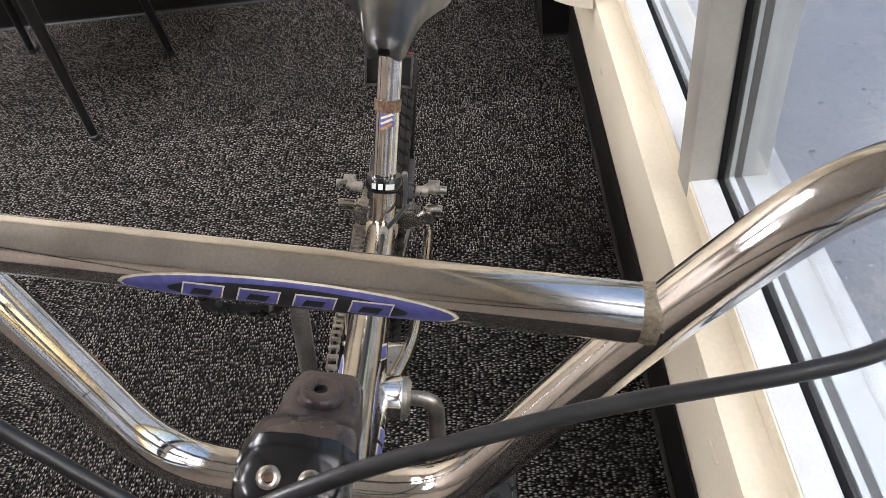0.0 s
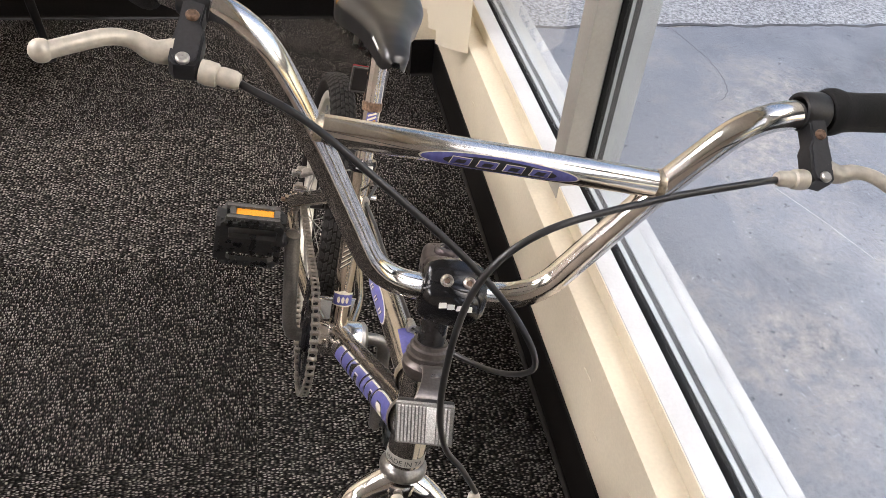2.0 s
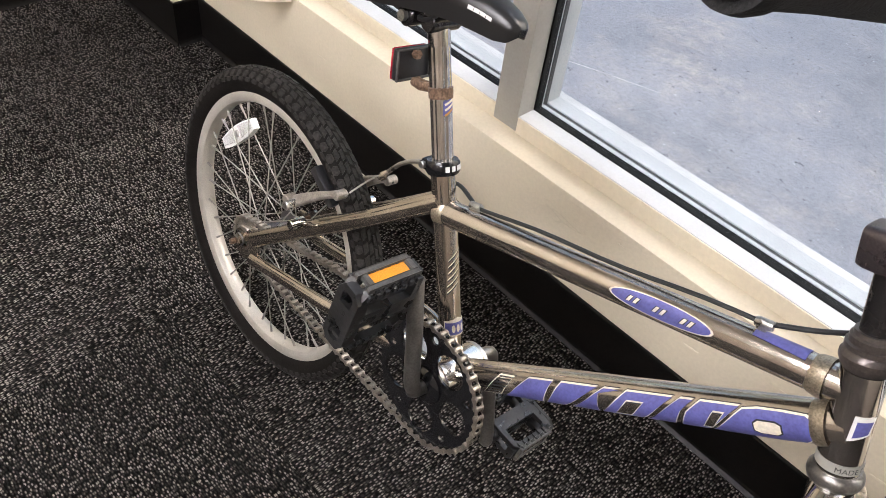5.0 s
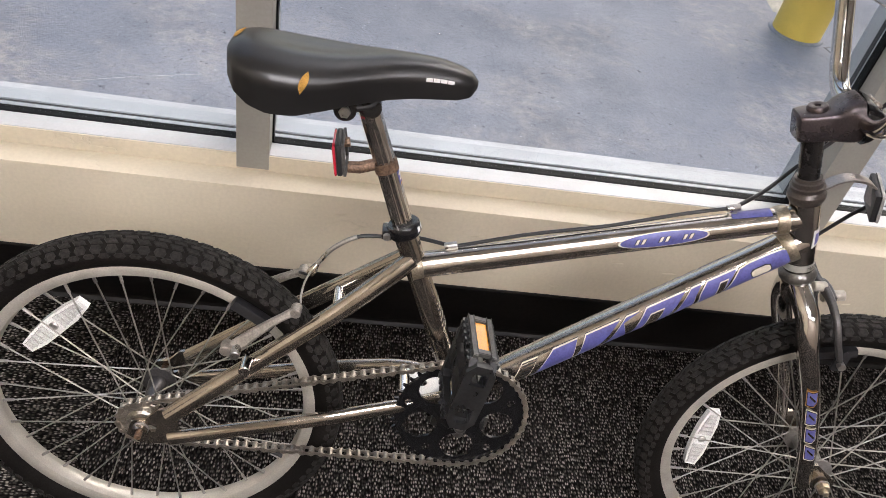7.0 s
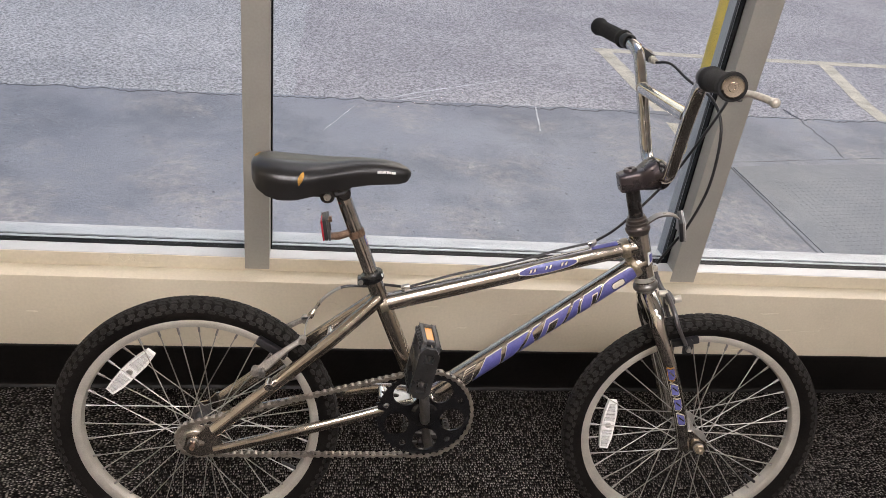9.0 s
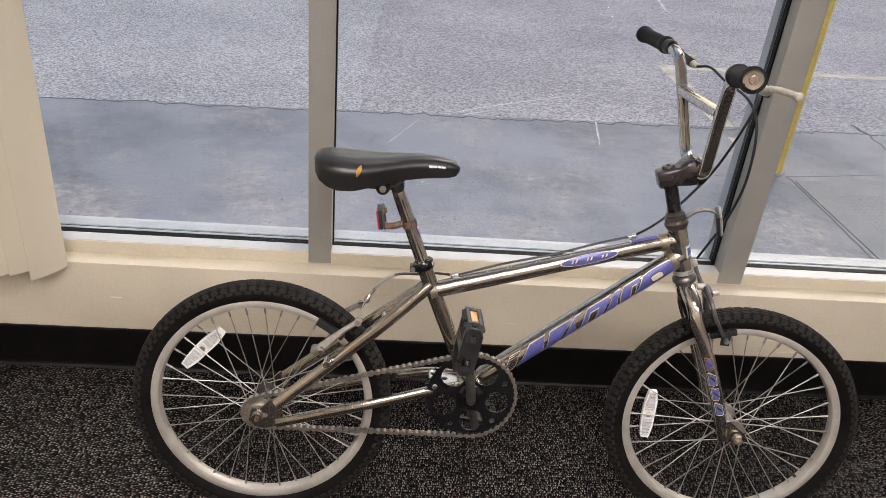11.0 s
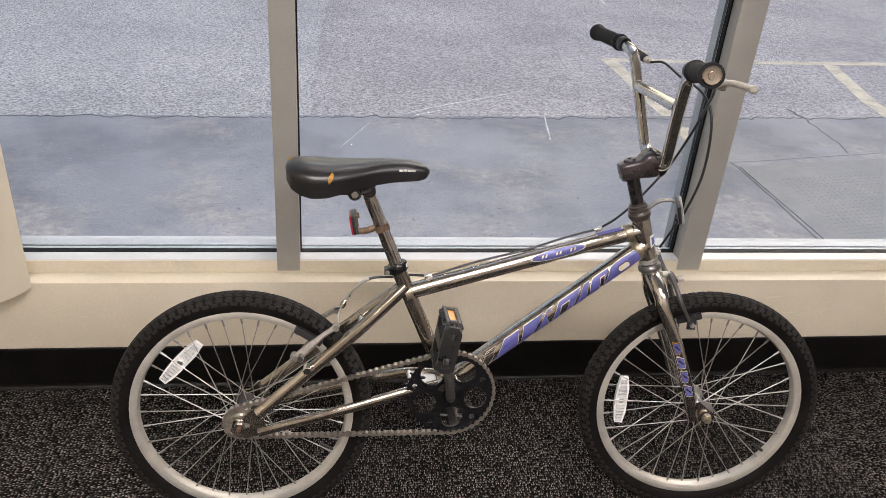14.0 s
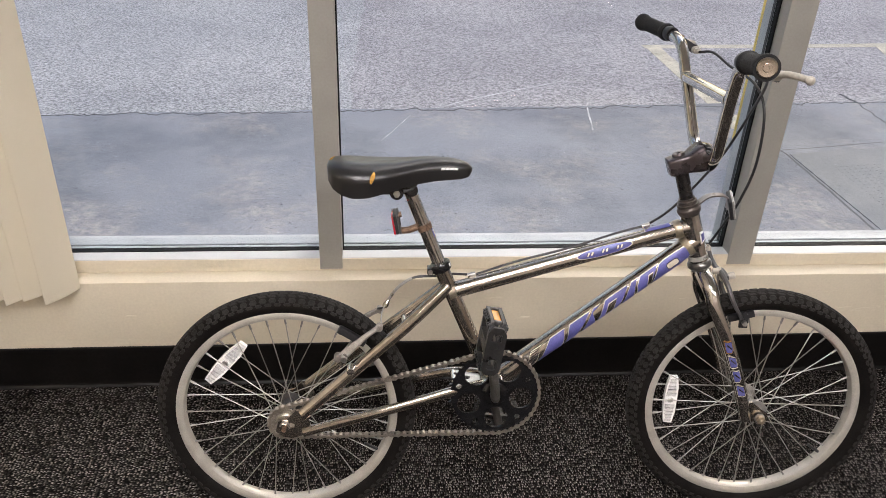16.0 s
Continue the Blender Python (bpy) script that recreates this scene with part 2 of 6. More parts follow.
def mix_surface(name, base, tint, scale_a, scale_b, rough, bump, bump_scale, stain=None, stain_scale=0.8, grit=0.2, pit_scale=50, spots=(), crisp=0.22):
    """Ground: two stone tones, a coarse stain and a gritty relief."""
    m = bpy.data.materials.new(name)
    m.use_nodes = True
    n, l = m.node_tree.nodes, m.node_tree.links
    p = n["Principled BSDF"]
    p.inputs["Roughness"].default_value = rough
    co = n.new("ShaderNodeTexCoord").outputs["Object"]

    def tex(scale, detail, rg=0.6):
        t = n.new("ShaderNodeTexNoise")
        t.inputs["Scale"].default_value, t.inputs["Detail"].default_value, t.inputs["Roughness"].default_value = scale, detail, rg
        l.new(co, t.inputs["Vector"])
        return t.outputs["Fac"]

    def ramp(fac, lo, hi):
        r = n.new("ShaderNodeMapRange")
        r.inputs["From Min"].default_value, r.inputs["From Max"].default_value = lo, hi
        l.new(fac, r.inputs["Value"])
        return r.outputs[0]

    def mix(fac, a, b):
        x = n.new("ShaderNodeMix")
        x.data_type = "RGBA"
        l.new(fac, x.inputs[0])
        for sock, v in ((x.inputs[6], a), (x.inputs[7], b)):
            if isinstance(v, tuple):
                sock.default_value = (*v, 1)
            else:
                l.new(v, sock)
        return x.outputs[2]

    c = mix(ramp(tex(scale_a, 8), 0.35, 0.65), base, tint)
    if stain:
        # broad dark damp stains
        damp = ramp(tex(1.3, 9, 0.65), 0.47, 0.68)
        half = n.new("ShaderNodeMath")
        half.operation = "MULTIPLY"
        l.new(damp, half.inputs[0])
        half.inputs[1].default_value = 0.8
        c = mix(half.outputs[0], c, tuple(v * 0.6 for v in base))
        # peeling patches: broad worn areas broken up by a fine scaly grain
        broad = tex(stain_scale, 10, 0.7)
        for cx, cy, r in spots:
            d = n.new("ShaderNodeVectorMath")
            d.operation = "DISTANCE"
            l.new(co, d.inputs[0])
            d.inputs[1].default_value = (cx, cy, -0.28)
            near = n.new("ShaderNodeMapRange")
            near.inputs["From Min"].default_value, near.inputs["From Max"].default_value = 0.0, r
            near.inputs["To Min"].default_value, near.inputs["To Max"].default_value = 0.16, 0.0
            l.new(d.outputs["Value"], near.inputs["Value"])
            a = n.new("ShaderNodeMath")
            l.new(broad, a.inputs[0])
            l.new(near.outputs[0], a.inputs[1])
            broad = a.outputs[0]
        worn = n.new("ShaderNodeMath")
        worn.operation = "MULTIPLY"
        l.new(ramp(broad, 0.5, 0.68), worn.inputs[0])
        l.new(ramp(tex(24, 8, 0.7), 0.36, 0.62), worn.inputs[1])
        c = mix(worn.outputs[0], c, stain)
    # grit
    r = n.new("ShaderNodeMapRange")
    r.inputs["From Min"].default_value, r.inputs["From Max"].default_value = 0.5 - crisp, 0.5 + crisp
    r.inputs["To Min"].default_value, r.inputs["To Max"].default_value = 1 - grit, 1 + grit
    l.new(tex(scale_b, 6, 0.75), r.inputs["Value"])
    x = n.new("ShaderNodeVectorMath")
    x.operation = "SCALE"
    l.new(c, x.inputs[0])
    l.new(r.outputs[0], x.inputs["Scale"])
    c = mix(ramp(tex(pit_scale, 3), 0.64, 0.74), x.outputs[0], tuple(v * 0.4 for v in base))
    c = mix(ramp(tex(pit_scale * 1.6, 2), 0.68, 0.76), c, tuple(min(1.0, v * 1.7) for v in tint))
    l.new(c, p.inputs["Base Color"])
    b = n.new("ShaderNodeBump")
    b.inputs["Distance"].default_value = bump
    l.new(tex(bump_scale, 5, 0.7), b.inputs["Height"])
    l.new(b.outputs[0], p.inputs["Normal"])
    return m


CONCRETE = mix_surface("worn_concrete", (0.232, 0.247, 0.286), (0.296, 0.310, 0.342), 1.1, 75, 0.75, 0.003, 90, stain=(0.415, 0.388, 0.37), stain_scale=1.7, grit=0.16, pit_scale=40, spots=SPOTS, crisp=0.15)
ASPHALT = mix_surface("grey_asphalt", (0.355, 0.358, 0.374), (0.455, 0.455, 0.463), 0.9, 62, 0.9, 0.007, 55, grit=0.52, pit_scale=30, crisp=0.1)
ASPHALT_DARK = mix_surface("dark_asphalt", (0.315, 0.304, 0.323), (0.41, 0.397, 0.41), 0.9, 62, 0.9, 0.007, 55, grit=0.52, pit_scale=30, crisp=0.1)
SLATE = mix_surface("slate_paint", (0.20, 0.212, 0.23), (0.25, 0.262, 0.275), 2.0, 60, 0.7, 0.002, 90, grit=0.2, pit_scale=40)


def carpet_material():
    """Loop-pile carpet: dark charcoal loops with light flecks in short rows, turned tile by tile."""
    m = bpy.data.materials.new("flecked_carpet")
    m.use_nodes = True
    n, l = m.node_tree.nodes, m.node_tree.links
    p = n["Principled BSDF"]
    p.inputs["Roughness"].default_value = 0.95
    p.inputs["Specular IOR Level"].default_value = 0.02
    co = n.new("ShaderNodeTexCoord").outputs["Object"]
    info = n.new("ShaderNodeObjectInfo")

    def vec(scale):
        mp = n.new("ShaderNodeMapping")
        mp.inputs["Scale"].default_value = scale
        l.new(co, mp.inputs["Vector"])
        return mp.outputs[0]

    loop = n.new("ShaderNodeTexVoronoi")
    loop.voronoi_dimensions = "2D"
    loop.inputs["Scale"].default_value, loop.inputs["Randomness"].default_value = 1.0, 0.88
    l.new(vec((140, 270, 60)), loop.inputs["Vector"])
    hue = n.new("ShaderNodeSeparateColor")
    l.new(loop.outputs["Color"], hue.inputs[0])
    clump = n.new("ShaderNodeTexNoise")
    clump.inputs["Scale"].default_value, clump.inputs["Detail"].default_value = 1.0, 3
    l.new(vec((5, 26, 10)), clump.inputs["Vector"])
    add = n.new("ShaderNodeMath")
    add.operation = "MULTIPLY_ADD"
    l.new(clump.outputs["Fac"], add.inputs[0])
    add.inputs[1].default_value = 0.5
    l.new(hue.outputs[0], add.inputs[2])
    lit = n.new("ShaderNodeMapRange")
    lit.inputs["From Min"].default_value, lit.inputs["From Max"].default_value = 0.15, 1.35
    l.new(add.outputs[0], lit.inputs["Value"])
    spot = n.new("ShaderNodeMapRange")
    spot.inputs["From Min"].default_value, spot.inputs["From Max"].default_value = 0.22, 0.56
    spot.inputs["To Min"].default_value, spot.inputs["To Max"].default_value = 1.0, 0.0
    l.new(loop.outputs["Distance"], spot.inputs["Value"])
    fleck = n.new("ShaderNodeMath")
    fleck.operation = "MULTIPLY"
    l.new(lit.outputs[0], fleck.inputs[0])
    l.new(spot.outputs[0], fleck.inputs[1])
    r = n.new("ShaderNodeValToRGB")
    e = r.color_ramp.elements
    e[0].position, e[0].color = 0.0, (0.004, 0.0037, 0.0035, 1)
    e[1].position, e[1].color = 1.0, (0.345, 0.308, 0.280, 1)
    x = r.color_ramp.elements.new(0.35)
    x.color = (0.038, 0.034, 0.0312, 1)
    l.new(fleck.outputs[0], r.inputs["Fac"])
    sh = n.new("ShaderNodeMapRange")
    sh.inputs["To Min"].default_value, sh.inputs["To Max"].default_value = 0.8, 1.16
    l.new(info.outputs["Random"], sh.inputs["Value"])
    sc = n.new("ShaderNodeVectorMath")
    sc.operation = "SCALE"
    l.new(r.outputs[0], sc.inputs[0])
    l.new(sh.outputs[0], sc.inputs["Scale"])
    l.new(sc.outputs[0], p.inputs["Base Color"])
    b = n.new("ShaderNodeBump")
    b.inputs["Distance"].default_value = 0.003
    b.invert = True
    l.new(loop.outputs["Distance"], b.inputs["Height"])
    l.new(b.outputs[0], p.inputs["Normal"])
    return m


CARPET = carpet_material()


def glass_material():
    m = bpy.data.materials.new("window_glass")
    m.use_nodes = True
    n, l = m.node_tree.nodes, m.node_tree.links
    p = n["Principled BSDF"]
    p.inputs["Base Color"].default_value = (0.93, 0.96, 0.97, 1)
    p.inputs["Roughness"].default_value = 0.0
    p.inputs["Transmission Weight"].default_value = 1.0
    p.inputs["IOR"].default_value = 1.2
    return m


GLASS = glass_material()


# ---------------------------------------------------------------- mesh helpers
def finish(name, bm, mat, smooth=True):
    me = bpy.data.meshes.new(name)
    bmesh.ops.recalc_face_normals(bm, faces=bm.faces)
    bm.to_mesh(me)
    bm.free()
    for m in (mat if isinstance(mat, (list, tuple)) else [mat]):
        me.materials.append(m)
    if smooth:
        me.shade_smooth()
        me.set_sharp_from_angle(angle=radians(38))
    return me


def part(name, bm, mat, parent=None, label="", smooth=True):
    ob = new(name, finish(name, bm, mat, smooth))
    if parent is not None:
        ob.parent = parent
    return tagged(ob, label) if label else ob


def empty(name, m=None, **tags):
    ob = new(name)
    ob.empty_display_size = 0.05
    if m is not None:
        ob.matrix_basis = m
    return tagged(ob, **tags)


def structure(name, bm, mat, label, category, smooth=False):
    return tagged(part(name, bm, mat, None, "", smooth), label, category, kind="structure")


def box(bm, x0, x1, y0, y1, z0, z1, bevel=0.0, m=None):
    """An axis-aligned block, with its edges eased, turned by m."""
    made = bmesh.ops.create_cube(bm, size=1.0)["verts"]
    for v in made:
        v.co = Vector(((x0 + x1) / 2 + v.co.x * (x1 - x0), (y0 + y1) / 2 + v.co.y * (y1 - y0), (z0 + z1) / 2 + v.co.z * (z1 - z0)))
    if m is not None:
        for v in made:
            v.co = m @ v.co
    if bevel:
        edges = {e for v in made for e in v.link_edges}
        bmesh.ops.bevel(bm, geom=list(edges), offset=bevel, segments=2, profile=0.6, affect="EDGES")
    return bm


def smooth_path(pts, per=8):
    """A Catmull-Rom curve through the points."""
    p = [Vector(q) for q in pts]
    p = [p[0] * 2 - p[1]] + p + [p[-1] * 2 - p[-2]]
    out = []
    for a, b, c, d in zip(p, p[1:], p[2:], p[3:]):
        for i in range(per):
            t = i / per
            out.append(0.5 * (2 * b + (c - a) * t + (2 * a - 5 * b + 4 * c - d) * t * t + (3 * b - a - 3 * c + d) * t ** 3))
    return out + [p[-2]]


def bent(pts, radius=0.03, steps=6):
    """A polyline with its inner corners rounded, as a bent tube has them."""
    p = [Vector(q) for q in pts]
    out = [p[0]]
    for a, b, c in zip(p, p[1:], p[2:]):
        u, w = (a - b), (c - b)
        k = min(radius, u.length * 0.48, w.length * 0.48)
        s, e = b + u.normalized() * k, b + w.normalized() * k
        for i in range(steps + 1):
            t = i / steps
            out.append(s * (1 - t) ** 2 + b * 2 * t * (1 - t) + e * t * t)
    return out + [p[-1]]


def sweep(bm, pts, r, seg=14, caps=True, squash=1.0, closed=False):
    """A tube along a line of points; r is one radius or one for each point."""
    p = [Vector(q) for q in pts]
    n = len(p)
    rs = r if isinstance(r, (list, tuple)) else [r] * n
    tang = []
    for i in range(n):
        a = p[(i - 1) % n] if (closed or i > 0) else p[i]
        b = p[(i + 1) % n] if (closed or i < n - 1) else p[i]
        tang.append((b - a).normalized())
    ref = Vector((0, 1, 0)) if abs(tang[0].y) < 0.9 else Vector((1, 0, 0))
    nor = (ref - tang[0] * ref.dot(tang[0])).normalized()
    rings = []
    for i in range(n):
        nor = (nor - tang[i] * nor.dot(tang[i])).normalized()
        bi = tang[i].cross(nor)
        rings.append([bm.verts.new(p[i] + (nor * math.cos(q) * squash + bi * math.sin(q)) * rs[i])
                      for q in (2 * math.pi * k / seg for k in range(seg))])
    for i in range(n if closed else n - 1):
        a, b = rings[i], rings[(i + 1) % n]
        for k in range(seg):
            bm.faces.new((a[k], a[(k + 1) % seg], b[(k + 1) % seg], b[k]))
    if caps and not closed:
        bm.faces.new(rings[0][::-1])
        bm.faces.new(rings[-1])
    return bm


def lathe(bm, profile, m=None, seg=28, closed=False, a0=0.0, a1=2 * math.pi):
    """Spins (radius, height) pairs round the z axis, then places them by m."""
    full = abs(a1 - a0) > 6.28
    cnt = seg if full else seg + 1
    rings = []
    for r, h in profile:
        ring = []
        for k in range(cnt):
            q = a0 + (a1 - a0) * k / seg
            v = Vector((r * math.cos(q), r * math.sin(q), h))
            ring.append(bm.verts.new(m @ v if m is not None else v))
        rings.append(ring)
    pairs = list(zip(rings, rings[1:])) + ([(rings[-1], rings[0])] if closed else [])
    for a, b in pairs:
        for k in range(seg):
            j = (k + 1) % cnt
            bm.faces.new((a[k], a[j], b[j], b[k]))
    return bm


def strap(bm, pts, normal, width, thick):
    """A flat bar with eased edges along pts; its broad face looks along normal."""
    p, n = [Vector(q) for q in pts], Vector(normal).normalized()
    ws = width if isinstance(width, (list, tuple)) else [width] * len(p)
    rings = []
    for i, (c, w) in enumerate(zip(p, ws)):
        t = (p[min(i + 1, len(p) - 1)] - p[max(i - 1, 0)]).normalized()
        u = n.cross(t).normalized()
        a, h = w / 2, thick / 2
        e = min(a, h) * 0.45
        rings.append([bm.verts.new(c + u * x + n * z) for x, z in ((a, h - e), (a - e, h), (e - a, h), (-a, h - e), (-a, e - h), (e - a, -h), (a - e, -h), (a, e - h))])
    for a, b in zip(rings, rings[1:]):
        for k in range(8):
            bm.faces.new((a[k], a[(k + 1) % 8], b[(k + 1) % 8], b[k]))
    bm.faces.new(rings[0][::-1])
    bm.faces.new(rings[-1])
    return bm


def along(a, b):
    """The pose at a whose z axis points to b."""
    a, b = Vector(a), Vector(b)
    return Matrix.Translation(a) @ (b - a).to_track_quat("Z", "Y").to_matrix().to_4x4()


def rod(bm, a, b, r, seg=12, bevel=0.0):
    """A straight bar from a to b with eased ends."""
    h = (Vector(b) - Vector(a)).length
    e = bevel or min(r, h) * 0.15
    return lathe(bm, [(0.0001, 0), (r - e, 0), (r, e), (r, h - e), (r - e, h), (0.0001, h)], along(a, b), seg)


def hexnut(bm, a, b, r):
    return lathe(bm, [(0.0001, 0), (r, 0), (r, (Vector(b) - Vector(a)).length), (0.0001, (Vector(b) - Vector(a)).length)], along(a, b), 6)


# ---------------------------------------------------------------- the room
Y_WALL, Z_SILL, Y_FRAME, Z_RAIL = 0.450, 0.306, 0.499, 0.341
X_WEST, X_EAST, Y_SOUTH, Z_CEIL = -1.36, 3.6, -3.4, 2.75
X_M1, X_M2 = (0.0425, 0.098), (1.089, 1.153)
bm = box(bmesh.new(), X_WEST - 0.3, X_EAST + 0.3, Y_SOUTH - 0.3, 0.640, -0.284, -0.0065)
floor = structure("floor", bm, CARPET, "dark charcoal loop-pile carpet tiles with pale flecks", "floor")

bm = bmesh.new()
box(bm, -0.95, X_EAST, Y_WALL, 0.645, -0.006, Z_SILL, 0.010)
wall_north = structure("wall_north", bm, WALL, "low cream painted wall under the shop windows", "wall", True)
bm = box(bmesh.new(), X_WEST - 0.3, -0.951, 0.38, 0.66, -0.006, Z_CEIL)
structure("wall_pier", bm, WALL, "cream painted wall pier beside the window", "wall")
bm = box(bmesh.new(), -0.949, X_EAST, 0.50, 0.66, 2.35, Z_CEIL)
structure("wall_north_upper", bm, WALL, "cream painted wall above the shop windows", "wall")
bm = box(bmesh.new(), X_WEST - 0.3, X_WEST, Y_SOUTH, 0.379, -0.006, Z_CEIL)
structure("wall_west", bm, WALL, "plain cream painted wall", "wall")
# out of view, toned dark to stand in for the dim shop interior
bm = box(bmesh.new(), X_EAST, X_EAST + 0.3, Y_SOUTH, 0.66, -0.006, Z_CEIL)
structure("wall_east", bm, PLAIN, "unseen room wall in a dark tan standing in for a dim interior", "wall")
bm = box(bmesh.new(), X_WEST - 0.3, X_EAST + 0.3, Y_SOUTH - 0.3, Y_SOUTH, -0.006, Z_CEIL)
structure("wall_south", bm, PLAIN, "unseen room wall in a dark tan standing in for a dim interior", "wall")
bm = box(bmesh.new(), X_WEST - 0.3, X_EAST + 0.3, Y_SOUTH - 0.3, 0.66, Z_CEIL, Z_CEIL + 0.1)
structure("ceiling", bm, CEIL, "white acoustic tile ceiling", "ceiling")


# lifted flakes of paint and filler on the low wall
rng = random.Random(8)
for x, z, w in ((0.389, 0.279, 0.010), (0.56, 0.187, 0.013), (0.231, 0.266, 0.012), (1.258, 0.171, 0.016), (0.87, 0.205, 0.014), (1.42, 0.20, 0.018), (0.66, 0.142, 0.012), (-0.42, 0.21, 0.014), (1.31, 0.135, 0.02), (0.705, 0.232, 0.022), (0.76, 0.218, 0.012), (0.98, 0.238, 0.02), (1.10, 0.226, 0.016), (0.48, 0.248, 0.018), (1.36, 0.252, 0.024)):
    bm = bmesh.new()
    line = [(x + w * (k / 6 - 0.5) * 2, Y_WALL - 0.0002 - 0.0010 * math.sin(math.pi * k / 6), z + rng.uniform(-0.0012, 0.0012) + w * 0.12 * (k / 6 - 0.5)) for k in range(7)]
    strap(bm, line, (0, -1, 0.4), [0.0010 + 0.0022 * math.sin(math.pi * (k + 0.4) / 6.8) for k in range(7)], 0.0012)
    part("paint_flake", bm, WALL, wall_north)


def cove(name, a, b, side):
    """A vinyl cove base from a to b (plan points) with a toe that runs out over the carpet."""
    bm = bmesh.new()
    a, b = Vector((*a, 0)), Vector((*b, 0))
    out = Vector((*side, 0))
    prof = [(0.0, 0.119), (0.003, 0.119), (0.0045, 0.116), (0.005, 0.012), (0.0068, 0.0055), (0.0100, 0.0022), (0.0130, 0.0), (0.0, 0.0)]
    ra = [bm.verts.new(a + out * d + Vector((0, 0, z))) for d, z in prof]
    rb = [bm.verts.new(b + out * d + Vector((0, 0, z))) for d, z in prof]
    for i in range(len(prof)):
        j = (i + 1) % len(prof)
        bm.faces.new((ra[i], ra[j], rb[j], rb[i]))
    bm.faces.new(ra)
    bm.faces.new(rb[::-1])
    return structure(name, bm, COVE, "scuffed black vinyl cove base along the carpet", "baseboard")


cove("baseboard", (-0.9455, Y_WALL - 0.001), (X_EAST, Y_WALL - 0.001), (0, -1))
cove("baseboard", (-0.95, 0.3755), (-0.95, Y_WALL - 0.0055), (1, 0))
cove("baseboard", (X_WEST, 0.379), (-0.9448, 0.379), (0, -1))
cove("baseboard", (X_WEST + 0.001, Y_SOUTH), (X_WEST + 0.001, 0.376), (1, 0))

# window frame along the wall
BEAD = material("weathered_bead", (0.03, 0.031, 0.033), 0.6, grain=200, grain_amt=0.3)
Y_G0, Y_G1, Y_OUT = 0.537, 0.556, 0.610
bm = bmesh.new()
box(bm, -0.949, X_EAST, Y_FRAME, Y_G0, Z_SILL, Z_RAIL, 0.0015)
rail = structure("window_rail", bm, ALUM_WHITE, "white aluminium bottom rail of the shop windows", "window frame", True)
part("gasket", box(bmesh.new(), -0.949, X_EAST, Y_G0, Y_G1, Z_SILL, Z_RAIL + 0.001), GASKET, rail)
part("painted_front", box(bmesh.new(), -0.949, X_EAST, Y_FRAME - 0.0025, Y_FRAME, Z_SILL + 0.0005, Z_RAIL - 0.0015, 0.0006), WALL, rail, "cream paint over the face of the rail")
bm = bmesh.new()
box(bm, -0.949, X_EAST, Y_G1, 0.564, Z_SILL, Z_RAIL + 0.0025, 0.001)
box(bm, -0.949, X_EAST, 0.577, Y_OUT, Z_SILL, Z_RAIL, 0.001)
part("outer_rail", bm, ALUM_OUT, rail)
part("outer_bead", box(bmesh.new(), -0.949, X_EAST, 0.564, 0.577, Z_SILL, Z_RAIL - 0.003), BEAD, rail, "dark weathered glazing bead")
bm = box(bmesh.new(), -0.949, X_EAST, Y_OUT, 0.645, Z_SILL - 0.05, Z_RAIL - 0.012, 0.004)
structure("outer_sill", bm, SILL_OUT, "chipped white painted sill outside the glass", "sill", True)
for a, b in (X_M1, X_M2, (2.16, 2.22), (3.2, 3.26)):
    bm = box(bmesh.new(), a, b, Y_FRAME - 0.004, Y_G0, Z_RAIL - 0.03, 2.35, 0.0015)
    mull = structure("mullion", bm, ALUM, "beige-grey painted aluminium window mullion", "window frame", True)
    part("gasket", box(bmesh.new(), a - 0.003, b + 0.003, Y_G0, Y_G1, Z_RAIL + 0.001, 2.35), GASKET, mull)
    bm = box(bmesh.new(), a, b, Y_G1, 0.564, Z_RAIL, 2.35, 0.001)
    part("outer_bead", box(bmesh.new(), a - 0.001, b + 0.001, 0.564, 0.574, Z_RAIL, 2.35), BEAD, mull)
    box(bm, a, b, 0.574, Y_OUT, Z_RAIL, 2.35, 0.001)
    part("outer_mullion", bm, ALUM_OUT, mull)
edges = [-0.949, *X_M1, *X_M2, 2.16, 2.22, 3.2]
for i in range(4):
    # transom between the mullions
    a, b = edges[2 * i] + 0.0005, edges[2 * i + 1] - 0.0005
    trans = structure("transom", box(bmesh.new(), a, b, Y_FRAME - 0.003, Y_G0, 1.063, 1.126, 0.0015), ALUM, "beige-grey painted aluminium window transom", "window frame", True)
    part("gasket", box(bmesh.new(), a + 0.003, b - 0.003, Y_G0, 0.5405, 1.060, 1.129), GASKET, trans)
    part("outer_transom", box(bmesh.new(), a, b, 0.5475, Y_OUT, 1.063, 1.126, 0.001), ALUM_OUT, trans)
    bm = box(bmesh.new(), edges[2 * i], edges[2 * i + 1], 0.541, 0.547, Z_RAIL - 0.002, 2.35)
    w = structure("window_%d" % (i + 1), bm, GLASS, "large clear fixed shop window pane", "window")
    w.visible_shadow = False

# outside
bm = box(bmesh.new(), -150, 150, -120, 200, -0.6, -0.286)
ground = structure("ground", bm, ASPHALT, "weathered grey asphalt car park", "ground")
